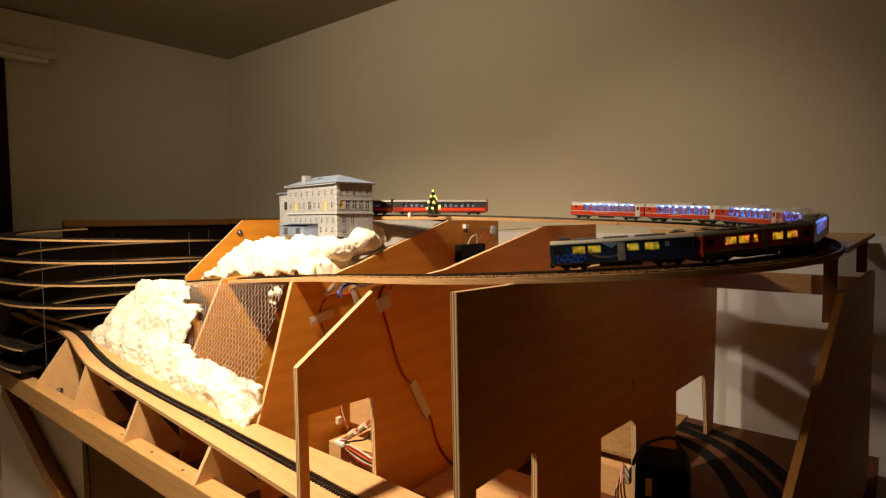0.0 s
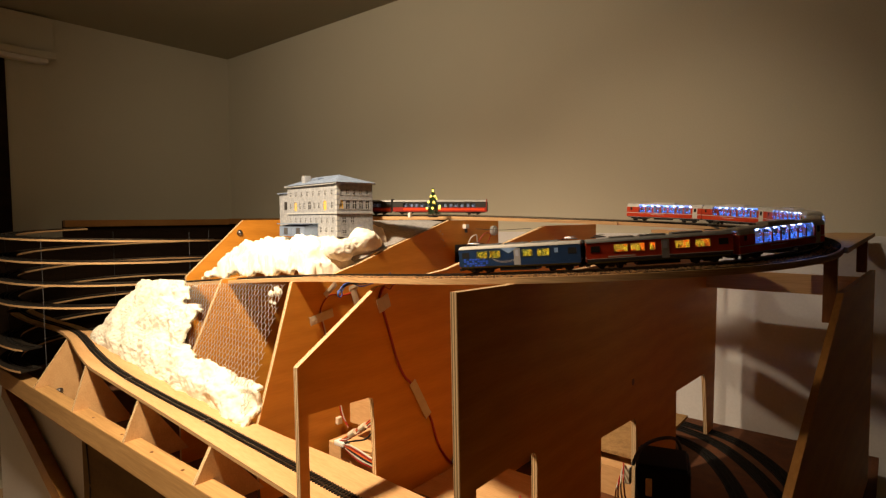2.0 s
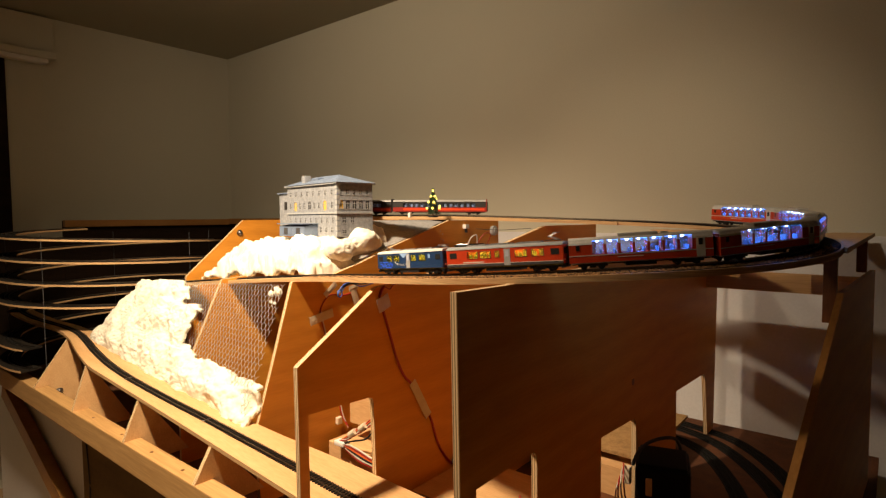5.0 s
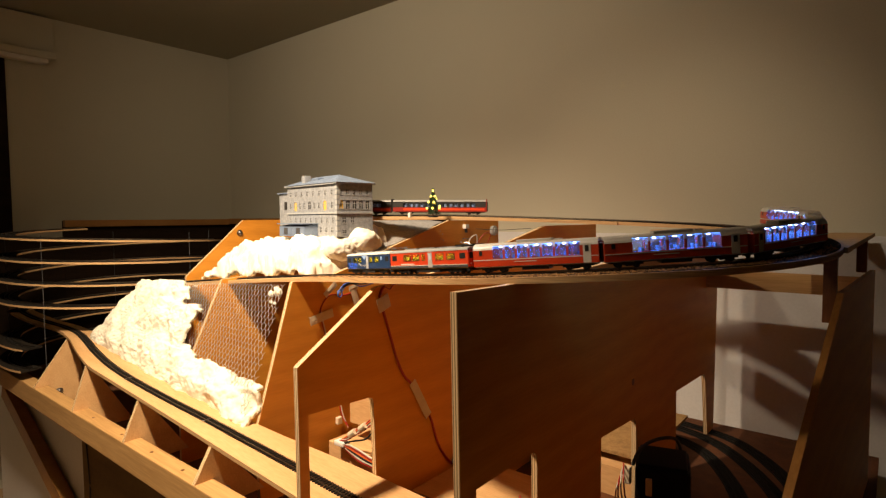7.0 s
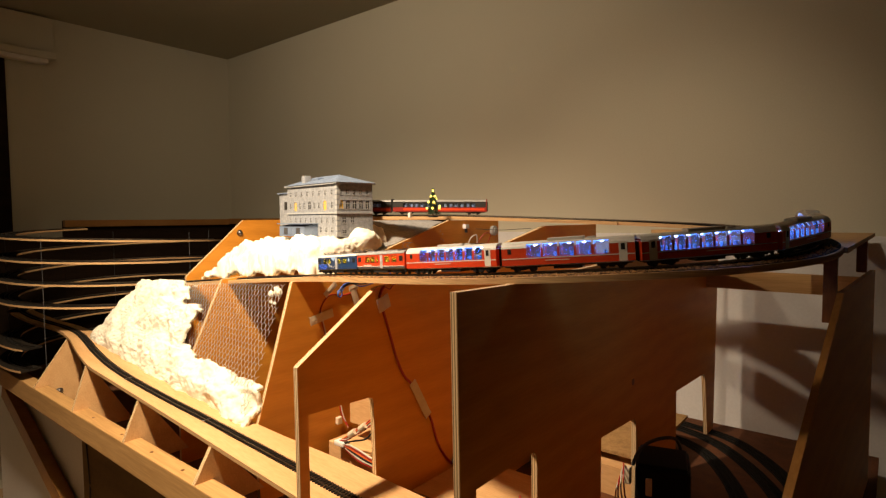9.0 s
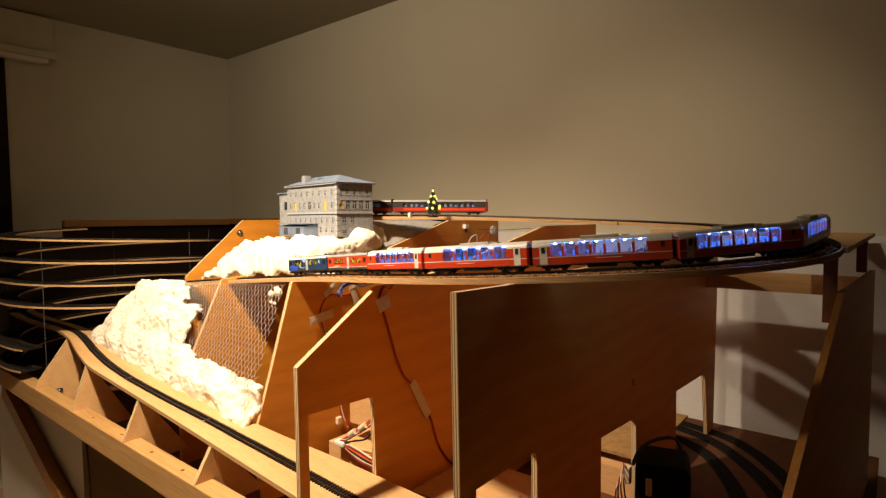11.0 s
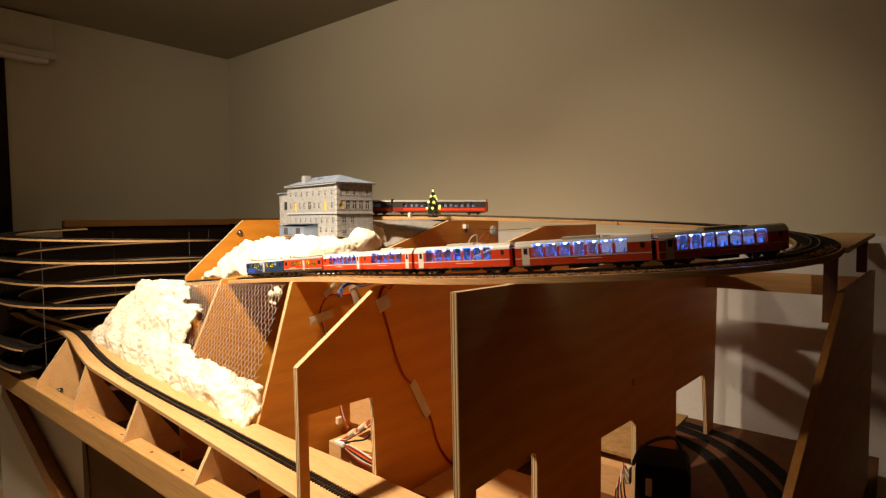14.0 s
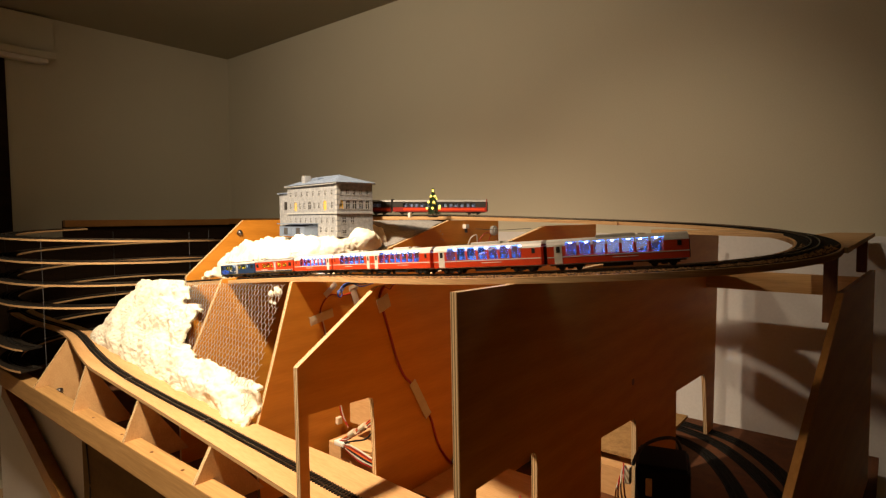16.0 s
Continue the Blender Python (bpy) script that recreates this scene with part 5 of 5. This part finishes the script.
part("lever", box(-1.095, -1.089, 1.452, 1.460, 1.300, 1.313), BLACK, sw)
bm = bmesh.new()
add_rod(bm, (-1.0995, 1.62, 1.303), (-1.088, 1.62, 1.303), 0.017, 20)
add_rod(bm, (-1.0885, 1.62, 1.303), (-1.084, 1.62, 1.303), 0.010, 20)
tagged(part("small_speaker", bm, GREYDOOR, None, "round grey speaker on the frame"), category="speaker")
cable("black_cable", [(-1.07, 1.48, 1.312), (-1.0, 1.52, 1.308), (-0.92, 1.50, 1.312), (-0.84, 1.44, 1.316)], 0.0010, BLACK, "thin black wire sagging under the board")


def bolt(x, y, z):
    ob = thing("bolt", "round steel bolt head in the plywood", "bolt", "bolts in the frames")
    bm = bmesh.new()
    add_rod(bm, (x, y, z), (x + 0.0015, y, z), 0.011, 18)
    part("washer", bm, STEEL, ob)
    bm = bmesh.new()
    bmesh.ops.create_uvsphere(bm, u_segments=16, v_segments=8, radius=0.0085, matrix=Matrix.Translation((x + 0.002, y, z)))
    part("head", bm, STEEL, ob, smooth=True)


bolt(-2.140, 0.600, 0.784)
bolt(-1.090, 0.598, 0.774)
bolt(-1.800, 1.068, 1.300)

# power unit and lines on the base board
pu = thing("power_unit", "black plastic power unit with cables", "power unit", at=pose(-0.352, 1.125, 0.6925, 0, 0, 17))
part("case", box(-0.050, 0.050, -0.055, 0.055, 0.0, 0.168, 0.006), PLASTIC, pu)
part("lid", box(-0.045, 0.045, -0.050, 0.050, 0.1685, 0.174, 0.003), PLASTIC, pu)
part("socket", box(-0.030, -0.018, -0.065, -0.0555, 0.118, 0.150, 0.002), TAPE, pu)
part("socket", box(-0.028, 0.016, -0.065, -0.0555, 0.098, 0.108, 0.002), TAPE, pu)
for i in range(4):
    part("vent_slot", box(0.0505, 0.0515, -0.040 + i * 0.021, -0.027 + i * 0.021, 0.10, 0.16), BLACK, pu)
cable("black_cable", [(-0.398, 1.085, 0.850), (-0.393, 1.10, 0.872), (-0.380, 1.125, 0.888), (-0.360, 1.155, 0.893), (-0.345, 1.178, 0.888), (-0.338, 1.188, 0.872), (-0.337, 1.190, 0.862)], 0.0036, BLACK, "black mains lead over the power unit")
for k in range(4):
    cable("white_cable" if k % 2 else "red_cable", [(-0.417, 1.085, 0.850 - 0.008 * k), (-0.405, 1.055 - 0.012 * k, 0.856 - 0.010 * k), (-0.395, 1.030 - 0.012 * k, 0.835 - 0.014 * k), (-0.388, 1.030, 0.800 - 0.014 * k), (-0.376, 1.055, 0.785 - 0.006 * k), (-0.366, 1.075, 0.80)], 0.0016, WHITEWIRE if k % 2 else REDWIRE, "thin loose wire beside the power unit")
tagged(part("connector", box(-0.412, -0.398, 1.068, 1.082, 0.815, 0.850, 0.003), TAPE, None, "pale plug on the loose wires"), category="connector")
for pts in ([(-0.75, 1.83), (-0.60, 1.832), (-0.524, 1.82), (-0.43, 1.80), (-0.35, 1.7675), (-0.27, 1.69), (-0.198, 1.586), (-0.15, 1.48), (-0.12, 1.36)],
            [(-0.75, 1.765), (-0.60, 1.78), (-0.51, 1.771), (-0.43, 1.74), (-0.364, 1.695), (-0.28, 1.60), (-0.2075, 1.486), (-0.175, 1.40), (-0.15, 1.28)],
            [(-0.75, 1.66), (-0.60, 1.685), (-0.482, 1.679), (-0.42, 1.645), (-0.37, 1.5955), (-0.31, 1.50), (-0.263, 1.40), (-0.235, 1.30), (-0.22, 1.20)]):
    make_track("storage_track", smooth_path([(x, y, 0.698) for x, y in pts]), "dark curved track on the cork base board", tie_step=0.0045, tie_len=0.034, bed_mat=TIE, rail_mat=TIE)
# lower apron and brace under the beam
tagged(part("apron_panel", box(-1.95, -0.30, 0.60, 0.612, 0.25, 0.671), APRON, None, "brown plywood apron under the base board"), category="board")
br = part("brace", box(-0.46, 0.62, -0.02, 0.02, -0.033, 0.033, 0.002), OLDWOOD, None, "slanted dark wooden brace under the layout")
br.matrix_world = pose(-2.52, 0.636, 0.455, 0, 21.7, 0)
tagged(part("under_panel", box(-3.24, -1.955, 0.662, 0.671, 0.0, 0.671), LOWWALL, None, "pale grey panel under the layout"), category="panel")
cable("black_cable", [(-1.905, 0.597, 0.671), (-1.89, 0.596, 0.60), (-1.885, 0.596, 0.52), (-1.90, 0.596, 0.42), (-1.93, 0.596, 0.30)], 0.0022, BLACK, "thin black wire hanging on the apron")
tagged(br, category="brace")
# joiners on the rails
for k, (x, y) in enumerate(((-1.579, 0.606), (-1.192, 0.618))):
    cable("rail_feeder", [(x, y - 0.018, lower_z(x) + 0.001), (x + 0.002, y - 0.012, lower_z(x) + 0.005), (x + 0.003, y + 0.004, lower_z(x) + 0.0058)], 0.0007, STEEL, "short wire soldered to the lower rails")
for x in (-1.18, -1.33, -1.50, -1.69):
    bm = bmesh.new()
    add_rod(bm, (x, 0.550, 0.8088), (x, 0.550, 0.8098), 0.004, 10)
    tagged(part("screw_head", bm, DARKWOOD, None, "dark sunk screw in the front beam"), category="screw", group="screws in the beam")


def motions():
    """The train runs down the line at an even pace."""
    offset = 0.0
    for car, pitch in zip(TRAIN, PITCHES):
        walk(car, [(0.5 * i, car_pose(1.2175 - 0.07335 * 0.5 * i + offset + pitch / 2)) for i in range(33)])
        offset += pitch


motions()
